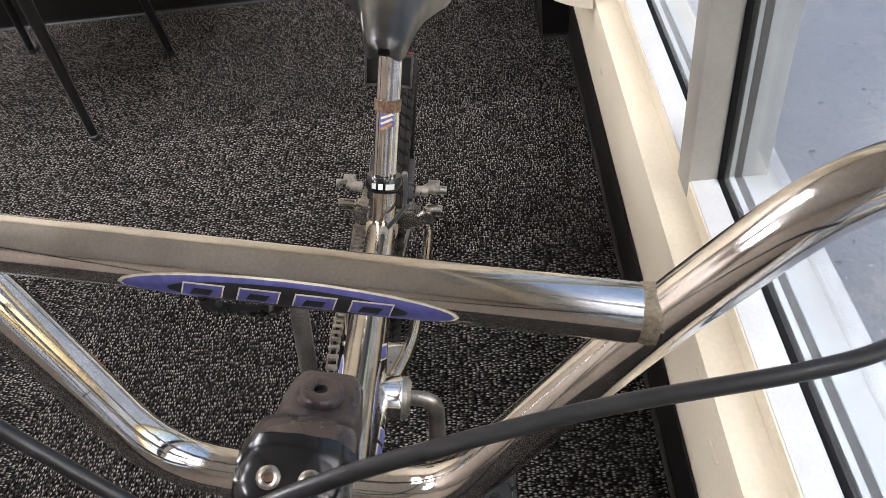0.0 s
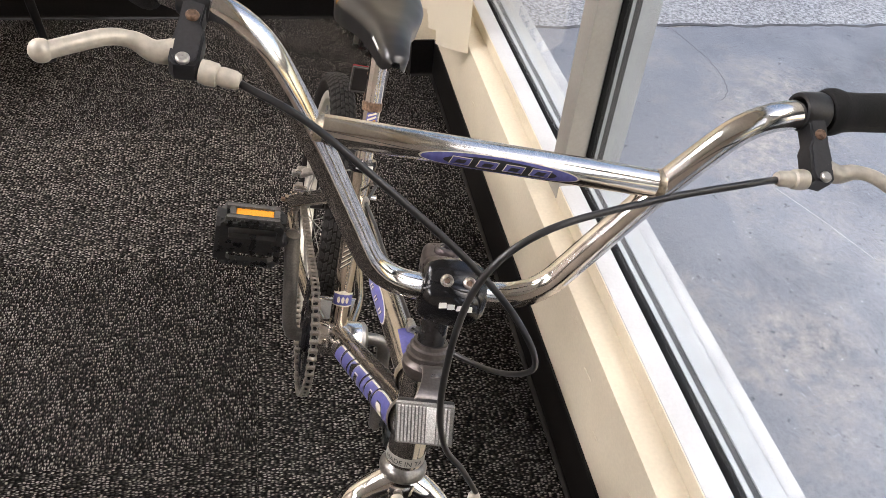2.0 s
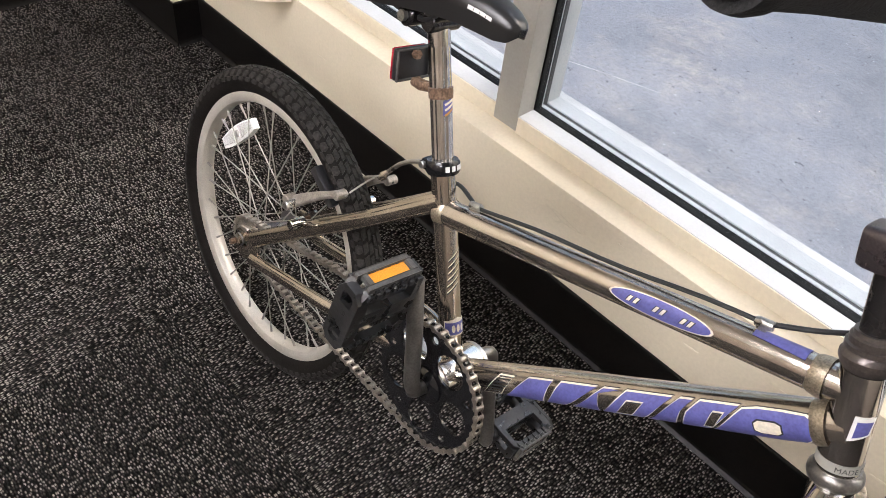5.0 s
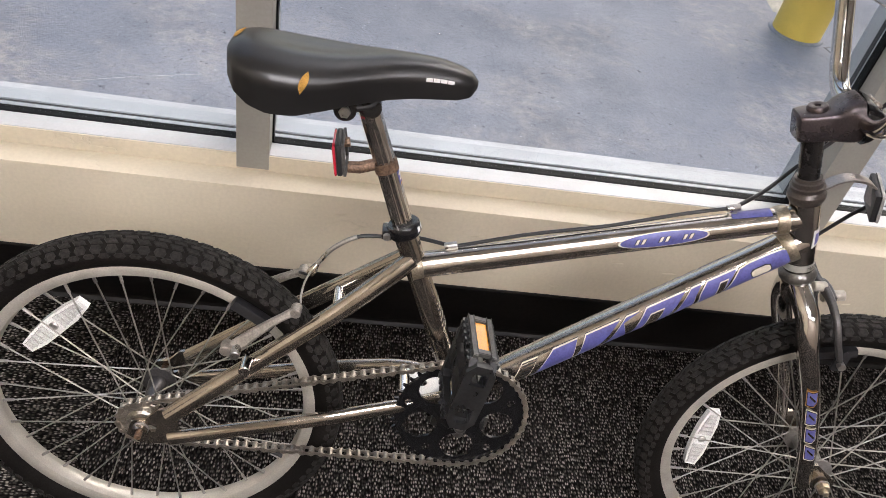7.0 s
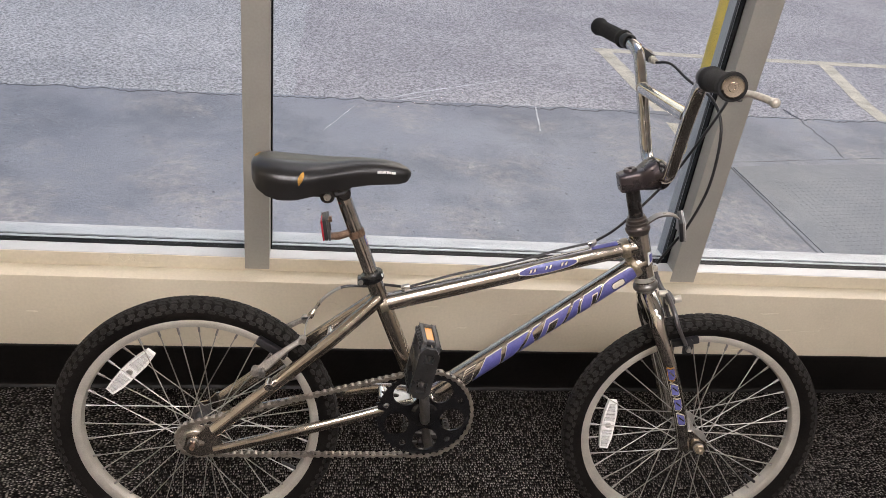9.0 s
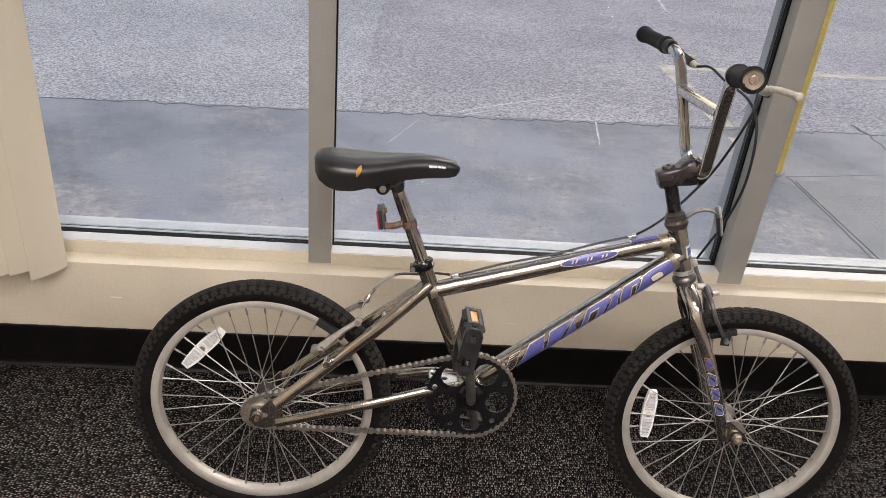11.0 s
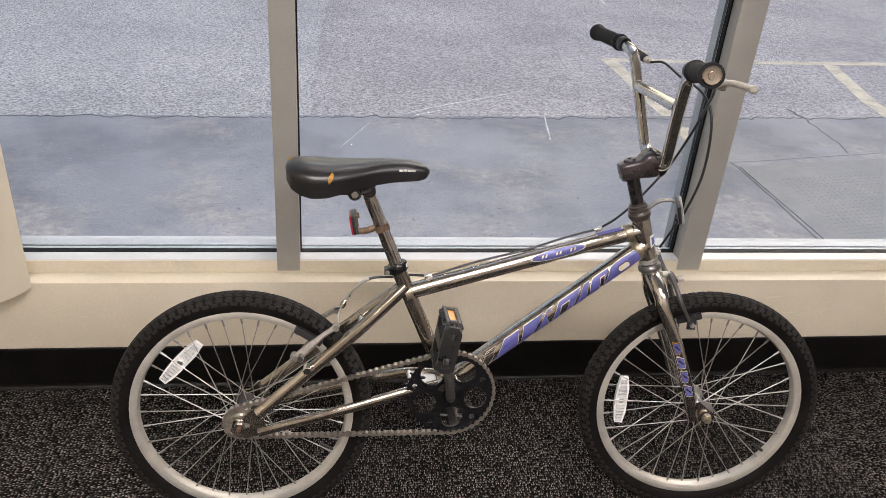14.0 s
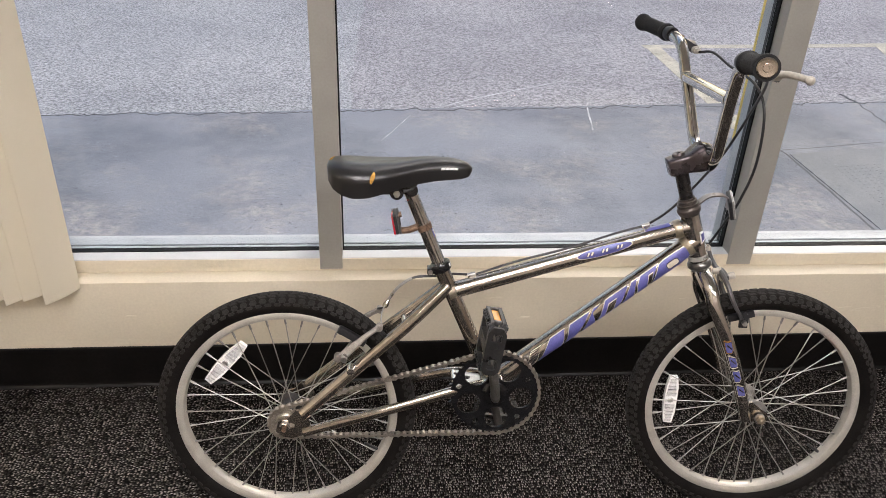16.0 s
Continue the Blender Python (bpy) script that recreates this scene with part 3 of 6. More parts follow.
# a darker, later layer of asphalt with a wandering edge
bm = bmesh.new()
rng = random.Random(14)
edge = [bm.verts.new((0.04 + 0.0002 * k * k + rng.uniform(-0.02, 0.02), 3.1 + 0.16 * k, -0.2835)) for k in range(60)]
far = [bm.verts.new((120, 60, -0.2835)), bm.verts.new((120, 3.1, -0.2835))]
f = bm.faces.new(edge + far)
r = bmesh.ops.extrude_face_region(bm, geom=[f])
for q in r["geom"]:
    if isinstance(q, bmesh.types.BMVert):
        q.co.z -= 0.01
structure("road", bm, ASPHALT_DARK, "darker resurfaced asphalt of the parking bays", "road")
bm = bmesh.new()
rng = random.Random(4)
front = [(x * 0.11 -1.847, 3.169 + 0.0653 * x * 0.11 + rng.uniform(-0.012, 0.012), -0.28) for x in range(0, 125)]
top = [bm.verts.new(c) for c in [(12.1, 0.647, -0.28), *front[::-1], *[(-1.847 + rng.uniform(-0.012, 0.012), 3.139 - 0.1 * k, -0.28) for k in range(1, 22)], (-1.847, 0.647, -0.28)]]
f = bm.faces.new(top)
r = bmesh.ops.extrude_face_region(bm, geom=[f])
for q in r["geom"]:
    if isinstance(q, bmesh.types.BMVert):
        q.co.z -= 0.03
structure("pavement", bm, CONCRETE, "stained grey concrete apron outside the window", "pavement")


def strip(name, pts, width, mat, z, jag, label, category, seed=1, cells=0.05):
    """A thin flat line on the ground with an uneven edge."""
    rng = random.Random(seed)
    line = []
    for (x0, y0), (x1, y1) in zip(pts, pts[1:]):
        n = max(2, int(math.hypot(x1 - x0, y1 - y0) / cells))
        line += [(x0 + (x1 - x0) * k / n, y0 + (y1 - y0) * k / n) for k in range(n)]
    line.append(pts[-1])
    bm = bmesh.new()
    rows = []
    off = 0.0
    for i, (x, y) in enumerate(line):
        a, b = line[max(0, i - 1)], line[min(len(line) - 1, i + 1)]
        d = Vector((b[0] - a[0], b[1] - a[1])).normalized()
        off = off * 0.7 + rng.uniform(-jag, jag)
        w = width / 2 * rng.uniform(1 - min(0.9, jag * 20), 1.0)
        rows.append([bm.verts.new((x - d.y * (off + k * w), y + d.x * (off + k * w), z + dz)) for k in (-1, 1) for dz in (0.0, 0.002)])
    for p, q in zip(rows, rows[1:]):
        bm.faces.new((p[1], p[3], q[3], q[1]))
        bm.faces.new((p[0], p[1], q[1], q[0]))
        bm.faces.new((p[2], q[2], q[3], p[3]))
    return structure(name, bm, mat, label, category)


TAR = material("dark_grit", (0.125, 0.127, 0.134), 0.9, grain=300, grain_amt=0.5, blotch=20, blotch_amt=0.4)
SCRAPE = material("chalky_scrape", (0.66, 0.665, 0.68), 0.9, grain=300, grain_amt=0.4, blotch=12, blotch_amt=0.4)
CRACK = material("hairline_crack", (0.15, 0.155, 0.165), 0.9, grain=300, grain_amt=0.5)
strip("joint", [(-1.847, 3.139), (14.416, 4.201)], 0.017, TAR, -0.2815, 0.02, "gritty dark joint between concrete and asphalt", "joint", 3, 0.022)
strip("joint", [(-1.847, 0.856), (-1.847, 2.956)], 0.026, TAR, -0.2815, 0.012, "gritty dark joint between concrete and asphalt", "joint", 4)
strip("joint", [(p.x, p.y) for p in smooth_path([(-1.829, 1.712, 0), (-1.682, 1.737, 0), (-1.523, 1.761, 0), (-1.364, 1.749, 0), (-1.254, 1.712, 0), (-1.205, 1.663, 0)], 6)], 0.0028, CRACK, -0.2815, 0.003, "thin dark crack in the concrete", "crack", 9, 0.02)
strip("joint", [(3.306, 3.662), (3.323, 3.471), (3.305, 3.066), (3.281, 2.86)], 0.013, CRACK, -0.2815, 0.01, "ragged dark crack across the concrete", "crack", 5, 0.03)
strip("joint", [(2.422, 2.674), (2.436, 2.626), (2.434, 2.212), (2.43, 1.839), (2.43, 0.9)], 0.013, CRACK, -0.2815, 0.002, "dark expansion joint in the concrete", "joint", 6)
strip("joint", [(2.413, 2.68), (3.302, 2.843), (6.0, 3.33)], 0.005, CRACK, -0.2815, 0.002, "fine joint at the head of the ramp", "joint", 7)
strip("scrape", [(0.432, 3.246), (0.8, 3.51), (1.461, 3.9)], 0.011, SCRAPE, -0.2845, 0.003, "pale tyre scrape on the ground", "scrape", 10)
strip("scrape", [(0.642, 3.333), (1.061, 3.582)], 0.008, SCRAPE, -0.2845, 0.003, "pale tyre scrape on the ground", "scrape", 11)
strip("scrape", [(-0.633, 1.596), (-0.433, 1.673), (-0.271, 1.732)], 0.0022, SCRAPE, -0.2815, 0.003, "pale scrape on the concrete", "scrape", 15)
strip("scrape", [(0.217, 2.796), (0.397, 3.206)], 0.0028, SCRAPE, -0.2815, 0.003, "pale tyre scrape on the concrete", "scrape", 13)
strip("scrape", [(3.249, 8.574), (3.01, 6.909)], 0.028, SCRAPE, -0.2845, 0.003, "pale scrape on the asphalt", "scrape", 19)
strip("scrape", [(1.499, 3.366), (1.441, 2.981)], 0.010, SCRAPE, -0.2815, 0.002, "pale scrape on the concrete", "scrape", 12)
strip("road_marking", [(2.294, 4.78), (3.571, 4.858), (7.186, 5.184)], 0.1024, PAINT, -0.2845, 0.002, "worn cream painted parking line", "road marking", 15)
strip("road_marking", [(2.372, 4.774), (2.362, 3.26)], 0.1205, PAINT, -0.2840, 0.002, "worn cream painted parking line", "road marking", 16)
strip("road_marking", [(4.342, 4.882), (4.083, 3.912), (4.029, 3.557)], 0.1205, PAINT, -0.2840, 0.002, "worn cream painted parking line", "road marking", 17)
strip("road_marking", [(2.36, 3.25), (2.335, 3.0)], 0.1085, PAINT, -0.2815, 0.003, "worn cream painted parking line", "road marking", 18)


# pale concrete slab across the car park, behind a dark joint
bm = bmesh.new()
slab = bm.faces.new([bm.verts.new(c) for c in ((7.10, 8.39, -0.276), (7.15, 9.4, -0.276), (7.3, 16.0, -0.276), (60.0, 40.0, -0.276), (60.0, 14.5, -0.276))])
for q in bmesh.ops.extrude_face_region(bm, geom=[slab])["geom"]:
    if isinstance(q, bmesh.types.BMVert):
        q.co.z -= 0.02
structure("pavement_far", bm, CONCRETE, "pale concrete slab across the car park", "pavement")
strip("road_marking", [(7.0, 8.0), (8.6, 8.25), (12.0, 8.8)], 0.1, PAINT, -0.2825, 0.002, "worn cream painted line before the far slab", "road marking", 21, 0.2)

# ramp panel with raised warning domes beside the expansion joint
bm = bmesh.new()
v = [bm.verts.new(c) for c in ((2.47, 0.9, -0.2765), (6.0, 0.9, -0.2765), (6.0, 3.2, -0.2765), (2.45, 2.62, -0.2765))]
f = bm.faces.new(v)
r = bmesh.ops.extrude_face_region(bm, geom=[f])
for q in r["geom"]:
    if isinstance(q, bmesh.types.BMVert):
        q.co.z -= 0.01
panel = structure("ramp_panel", bm, SLATE, "slate-painted concrete ramp with raised warning domes", "pavement")
verts, faces = [], []
for i in range(52):
    for j in range(34):
        cx, cy = 2.62 + i * 0.034, 1.3 + j * 0.037 + i * 0.005
        if cy > 2.56 + (cx - 2.5) * 0.16 - 0.1:
            continue
        k0 = len(verts)
        for rr, h in ((0.0075, 0.0), (0.006, 0.0011), (0.003, 0.0016)):
            verts.extend([(cx + rr * math.cos(math.pi * q / 4), cy + rr * math.sin(math.pi * q / 4), -0.2766 + h) for q in range(8)])
        for ring in (0, 8):
            faces.extend([(k0 + ring + q, k0 + ring + (q + 1) % 8, k0 + ring + 8 + (q + 1) % 8, k0 + ring + 8 + q) for q in range(8)])
        faces.append(tuple(k0 + 16 + q for q in range(8)))
me = bpy.data.meshes.new("warning_domes")
me.from_pydata(verts, [], faces)
me.materials.append(SLATE)
domes = new("warning_domes", me)
domes.parent = panel
tagged(domes, "raised round warning domes", kind="stuff")
# ---------------------------------------------------------------- shape helpers for the bicycle
from mathutils.geometry import delaunay_2d_cdt


def ring_pts(cx, cy, r, n=24, start=0.0):
    return [(cx + r * math.cos(start + 2 * math.pi * k / n), cy + r * math.sin(start + 2 * math.pi * k / n)) for k in range(n)]


def inside(p, loop):
    hit = False
    for (x0, y0), (x1, y1) in zip(loop, loop[1:] + loop[:1]):
        if (y0 > p.y) != (y1 > p.y) and p.x < (x1 - x0) * (p.y - y0) / (y1 - y0) + x0:
            hit = not hit
    return hit


def plate(bm, outline, holes, thick, m):
    """A flat plate with holes, lying in the local xy plane from z=0 to z=thick, placed by m."""
    verts, edges = [], []
    for loop in [outline] + list(holes):
        i = len(verts)
        verts += [Vector(p) for p in loop]
        edges += [(i + k, i + (k + 1) % len(loop)) for k in range(len(loop))]
    vs, es, fs, *_ = delaunay_2d_cdt(verts, edges, [], 0, 1e-7)
    made = [bm.verts.new(m @ Vector((p.x, p.y, 0))) for p in vs]
    seen = {}
    for f in fs:
        c = sum((vs[i] for i in f), Vector((0, 0))) / len(f)
        if inside(c, outline) and not any(inside(c, h) for h in holes):
            seen[frozenset(f)] = f
    faces = [bm.faces.new([made[i] for i in f]) for f in seen.values()]
    up = bmesh.ops.extrude_face_region(bm, geom=faces)["geom"]
    d = m.to_3x3() @ Vector((0, 0, thick))
    for q in up:
        if isinstance(q, bmesh.types.BMVert):
            q.co += d
    return bm


def patch(bm, poly, a, b, r, lift=0.0004, step=0.006):
    """A printed patch wrapped on the tube a-b: poly holds (metres along, degrees round; 0 faces the room, 90 is up)."""
    a, b = Vector(a), Vector(b)
    d = (b - a).normalized()
    side = Vector((0, -1, 0))
    up = d.cross(side)
    if up.z < 0 or (abs(up.z) < 1e-3 and up.x < 0):
        up = -up
    verts = []
    for (s0, t0), (s1, t1) in zip(poly, poly[1:] + poly[:1]):
        cuts = max(1, int(abs(t1 - t0) / 9))
        verts += [Vector((s0 + (s1 - s0) * k / cuts, (t0 + (t1 - t0) * k / cuts) * math.pi / 180 * r)) for k in range(cuts)]
    n = len(verts)
    edges = [(k, (k + 1) % n) for k in range(n)]
    x0, x1 = min(v.x for v in verts), max(v.x for v in verts)
    y0, y1 = min(v.y for v in verts), max(v.y for v in verts)
    ny = max(2, int((y1 - y0) / (r * 0.2)))
    nx = max(2, int((x1 - x0) / step))
    for i in range(nx + 1):
        for j in range(ny + 1):
            verts.append(Vector((x0 + (x1 - x0) * (i + 0.01) / (nx + 0.02), y0 + (y1 - y0) * (j + 0.01) / (ny + 0.02))))
    vs, es, fs, *_ = delaunay_2d_cdt(verts, edges, [], 1, 1e-7)
    used = {i for f in fs for i in f}
    made = {}
    for i in used:
        t = vs[i].y / r
        made[i] = bm.verts.new(a + d * vs[i].x + (side * math.cos(t) + up * math.sin(t)) * (r + lift))
    for f in {frozenset(f): f for f in fs}.values():
        bm.faces.new([made[i] for i in f])
    return bm


def oval(cx, cy, rx, ry, n=28):
    return [(cx + rx * math.cos(2 * math.pi * k / n), cy + ry * math.sin(2 * math.pi * k / n)) for k in range(n)]


# ---------------------------------------------------------------- the bicycle
LEAN, YAW, STEER = radians(10.7), radians(-1.33), radians(-5.08)
BIKE = Matrix.Rotation(YAW, 4, "Z") @ Matrix.Rotation(-LEAN, 4, "X")
bike = empty("bicycle", BIKE, label="chrome 20-inch freestyle bicycle with worn blue decals, leaning against the window", category="bicycle")
V3 = Vector
HUB_R, BB = V3((0, 0, 0.2545)), V3((0.4105, 0, 0.315))
HD_LO, HD_HI = V3((0.8075, 0, 0.579)), V3((0.7775, 0, 0.672))
HUB_F = V3((0.9575, 0, 0.2625))
AX = (HD_HI - HD_LO).normalized()
STEER_M = Matrix.Translation(HD_LO) @ Matrix.Rotation(STEER, 4, AX) @ Matrix.Translation(-HD_LO)
ALONG_V = Matrix.Rotation(radians(90), 4, "X")        # local z to -v, the room side


def bpart(name, bm, mat, parent=bike, label="", turn=False, smooth=True):
    if turn:
        bm.transform(STEER_M)
    return part(name, bm, mat, parent, label, smooth)


def tube(name, pts, r, mat, label="", parent=bike, turn=False, seg=20, rad=None, caps=True, squash=1.0):
    return bpart(name, sweep(bmesh.new(), bent(pts, rad) if rad else pts, r, seg, caps, squash), mat, parent, label, turn)


# frame
TT_A, TT_B = V3((0.318, 0, 0.5125)), V3((0.776, 0, 0.6475))
DT_A, DT_B = BB, V3((0.797, 0, 0.6205))
seat_tube = tube("seat_tube", [(0.405, 0, 0.327), (0.300, 0, 0.566)], 0.0148, DARK_CHROME)
top_tube = tube("top_tube", [TT_A, TT_B], 0.0163, FRAME_CHROME)
down_tube = tube("down_tube", [DT_A, DT_B], 0.0195, FRAME_CHROME)
head_tube = tube("head_tube", [HD_LO, HD_HI], 0.0185, CHROME)
bm = bmesh.new()
lathe(bm, [(0.019, -0.035), (0.0265, -0.035), (0.0275, -0.032), (0.0275, 0.032), (0.0265, 0.035), (0.019, 0.035)], Matrix.Translation(BB) @ ALONG_V, 32, closed=True)
shell = bpart("bottom_bracket", bm, CHROME)
for s in (-1, 1):
    bm = bmesh.new()
    lathe(bm, [(0.012, 0.035), (0.026, 0.035), (0.026, 0.041), (0.02, 0.046), (0.012, 0.046)], Matrix.Translation(BB) @ Matrix.Rotation(radians(-90 * s), 4, "X"), 24, closed=True)
    bpart("bearing_cup", bm, ALLOY, shell)
for s in (-1, 1):
    tube("chain_stay", [(0.392, s * 0.022, 0.322), (0.335, s * 0.041, 0.3185), (0.23, s * 0.053, 0.2915), (0.035, s * 0.059, 0.2395)], 0.0105, DARK_CHROME, rad=0.05, squash=0.8)
    tube("seat_stay", [(0.318, s * 0.007, 0.5275), (0.235, s * 0.0295, 0.4515), (0.15, s * 0.0425, 0.3785), (0.035, s * 0.059, 0.279)], 0.0125, DARK_CHROME, rad=0.035, squash=0.85)
    outline = [(-0.018, -0.012), (-0.004, -0.024), (0.012, -0.027), (0.047, -0.019), (0.05, -0.004), (0.044, 0.02), (0.034, 0.036), (0.022, 0.034), (0.006, 0.016), (-0.012, 0.012)]
    slot = [(-0.007, -0.006), (0.0, -0.008), (0.018, -0.004), (0.02, 0.003), (0.013, 0.007), (-0.004, 0.006)]
    bm = plate(bmesh.new(), outline, [slot], 0.005, Matrix.Translation(HUB_R + V3((0, s * 0.0585 + 0.0025, 0))) @ ALONG_V)
    bpart("dropout", bm, DARK_CHROME, bike, "tarnished steel rear axle plate")
tube("stay_bridge", [(0.2335, -0.028, 0.4505), (0.2335, 0.028, 0.4505)], 0.0075, CHROME)
tube("stay_bridge", [(0.335, -0.04, 0.3185), (0.335, 0.04, 0.3185)], 0.007, CHROME)
for c, d, r in ((TT_A + (TT_B - TT_A) * 0.0, TT_B - TT_A, 0.0175), (TT_B - (TT_B - TT_A) * 0.03, TT_A - TT_B, 0.0175), (DT_B - (DT_B - DT_A) * 0.03, DT_A - DT_B, 0.0207)):
    d = d.normalized()
    bm = sweep(bmesh.new(), [c + d * x for x in (0.0, 0.006, 0.012, 0.015)], [r + 0.0012, r + 0.001, r + 0.0002, r - 0.0015], 24, caps=False)
    bpart("weld_bead", bm, WELD)

bm = plate(bmesh.new(), [(0.336, -0.036), (0.352, -0.033), (0.385, -0.026), (0.385, 0.026), (0.352, 0.033), (0.336, 0.036), (0.343, 0.012), (0.343, -0.012)], [ring_pts(0.36, 0.0, 0.007, 16)], 0.004, Matrix.Translation((0, 0, 0.321)))
bpart("stay_plate", bm, ALLOY, bike, "bright steel plate between the chain stays", False, False)

# decals on the frame: a long blue panel with cream borders and plain cream shapes
for side in (0, 180):
    f = 1 if side == 0 else -1
    lo, hi = -56, 36

    def dt(poly):
        return [(a, side + f * t) for a, t in poly]

    def dt_mark(poly, lift, mat, name="decal_mark"):
        return bpart(name, patch(bmesh.new(), dt(poly), DT_A, DT_B, 0.0195, lift, 0.004), mat, down_tube)

    def grown(poly, ds, dt_):
        cs, ct = (min(p[0] for p in poly) + max(p[0] for p in poly)) / 2, (min(p[1] for p in poly) + max(p[1] for p in poly)) / 2
        hs, ht = max(p[0] for p in poly) - cs, max(p[1] for p in poly) - ct
        return [(cs + (a - cs) * (hs + ds) / hs, ct + (t - ct) * (ht + dt_) / ht) for a, t in poly]

    # slanting blue blocks, each edged in black and then in cream, with bare metal between them
    blocks = ([(0.108, lo + 6), (0.158, lo), (0.180, hi), (0.150, hi)], [(0.171, lo), (0.192, lo), (0.222, 0), (0.240, hi), (0.199, hi), (0.186, -10)],
              [(0.208, lo), (0.240, lo), (0.247, hi - 16), (0.268, hi), (0.252, hi), (0.236, 2)], [(0.248, lo), (0.292, lo), (0.330, hi), (0.284, hi)],
              [(0.305, lo), (0.330, lo), (0.341, 2), (0.352, hi), (0.341, hi)], [(0.344, lo), (0.366, lo), (0.398, hi), (0.366, hi), (0.354, 2)],
              [(0.378, lo + 6), (0.388, lo), (0.436, lo), (0.456, lo + 14), (0.466, lo + 40), (0.466, hi - 20), (0.458, hi - 3), (0.44, hi), (0.420, hi), (0.408, hi - 6)])
    for k, block in enumerate(blocks):
        dt_mark(grown(block, 0.0073, 10.0), 0.0003 + 0.00003 * k, BLACK, "decal_edge")
        dt_mark(grown(block, 0.0066, 6.5), 0.0006 + 0.00003 * k, CREAM_INK, "decal_border")
        bpart("decal", patch(bmesh.new(), dt(grown(block, 0.0051, 0.5)), DT_A, DT_B, 0.0195, 0.0009 + 0.00003 * k), BLUE, down_tube, "blue printed block on the down tube")
    for slit in ([(0.268, -34), (0.284, -34), (0.300, 4), (0.284, 4)], [(0.368, -30), (0.375, -30), (0.386, 8), (0.378, 8)]):
        dt_mark(grown(slit, 0.0042, 9.0), 0.0012, CREAM_INK, "decal_border")
        dt_mark(grown(slit, 0.0022, 4.5), 0.0014, BLACK, "decal_edge")
        dt_mark(grown(slit, 0.0010, 1.0), 0.0016, FRAME_CHROME, "decal_notch")
    # an open block outlined in black and cream before them
    block = [(0.072, lo + 12), (0.094, lo + 2), (0.124, hi - 2), (0.104, hi)]
    for ds, da, lift, mat in ((0.0062, 8, 0.0002, BLACK), (0.0050, 5, 0.00025, CREAM_INK), (0.0022, -3, 0.00028, BLACK), (0.0014, -5, 0.00031, FRAME_CHROME)):
        dt_mark(grown(block, ds, da), lift, mat, "decal_border")
    # pale rounded blocks
    for s0, s1, a, b in ((0.417, 0.441, -26, 8),):
        pill = [(s0, a + 6), (s0 + 0.005, a), (s1 - 0.004, a), (s1, a + 8), (s1, b - 6), (s1 - 0.005, b), (s0 + 0.004, b), (s0, b - 8)]
        dt_mark(grown(pill, 0.0014, 4), 0.0014, BLACK, "decal_edge")
        dt_mark(pill, 0.0017, CREAM_INK)
t0 = (V3((0.565, 0, 0.586)) - TT_A).length
for side in (0, 180):
    bm = patch(bmesh.new(), oval(t0 + 0.052, side + 12, 0.056, 36), TT_A, TT_B, 0.0163, 0.0003)
    bpart("decal_border", bm, CREAM_INK, top_tube)
    bm = patch(bmesh.new(), oval(t0 + 0.052, side + 12, 0.0535, 32), TT_A, TT_B, 0.0163, 0.0006)
    bpart("decal", bm, BLUE, top_tube, "blue oval badge on the top tube")
    for k in (-1, 0, 1):
        c = t0 + 0.052 + k * 0.029
        for grow, lift, ink in ((1.0, 0.0009, BLACK), (0.62, 0.0012, CREAM_INK)):
            for o in (-0.0048, 0.0026):
                w, h = 0.0028 * grow, 11 * (0.75 + 0.25 * grow)
                bm = patch(bmesh.new(), [(c + o - w, side + 12 - h), (c + o + w, side + 12 - h), (c + o + w + 0.0035, side + 12 + h), (c + o - w + 0.0035, side + 12 + h)], TT_A, TT_B, 0.0163, lift, 0.003)
                bpart("decal_mark", bm, ink, top_tube)
L_TT = (TT_B - TT_A).length
bm = patch(bmesh.new(), [(L_TT - 0.082, 62), (L_TT - 0.034, 52), (L_TT - 0.034, 128), (L_TT - 0.082, 118)], TT_A, TT_B, 0.0163, 0.0005)
bpart("decal", bm, BLUE, top_tube)
ST_A, ST_B = V3((0.405, 0, 0.327)), V3((0.300, 0, 0.566))
for k in range(6):
    for off, ink in ((0.0, BLACK), (0.0022, CREAM_INK)):
        z = 0.1 + k * 0.0085 + off
        bm = patch(bmesh.new(), [(z, 38 + 3 * k), (z + 0.0013, 38 + 3 * k), (z + 0.0143, 96 + 4 * k), (z + 0.013, 96 + 4 * k)], ST_A, ST_B, 0.0148, 0.0005 + 0.0001 * (k % 2), 0.004)
        bpart("decal_mark", bm, ink, seat_tube)
bm = patch(bmesh.new(), [(0.043, 16), (0.064, 16), (0.066, 60), (0.069, 85), (0.066, 110), (0.064, 154), (0.043, 154)], ST_A, ST_B, 0.0148, 0.0003)
bpart("decal_border", bm, CREAM_INK, seat_tube)
bm = patch(bmesh.new(), [(0.045, 20), (0.062, 20), (0.062, 150), (0.045, 150)], ST_A, ST_B, 0.0148, 0.0006)
bpart("decal", bm, BLUE, seat_tube)
for k in (-24, 0, 24):
    bpart("decal_mark", patch(bmesh.new(), oval(0.0535, 85 + k, 0.0052, 9, 16), ST_A, ST_B, 0.0148, 0.0009, 0.003), CREAM_INK, seat_tube)
bm = patch(bmesh.new(), [(0.038, 15), (0.063, 20), (0.062, 78), (0.045, 70)], HD_LO, HD_HI, 0.0185, 0.0004)
bpart("decal_border", bm, WHITE_INK, head_tube)
bm = patch(bmesh.new(), [(0.042, 25), (0.058, 28), (0.058, 70), (0.046, 62)], HD_LO, HD_HI, 0.0185, 0.0007)
bpart("decal", bm, BLUE, head_tube)

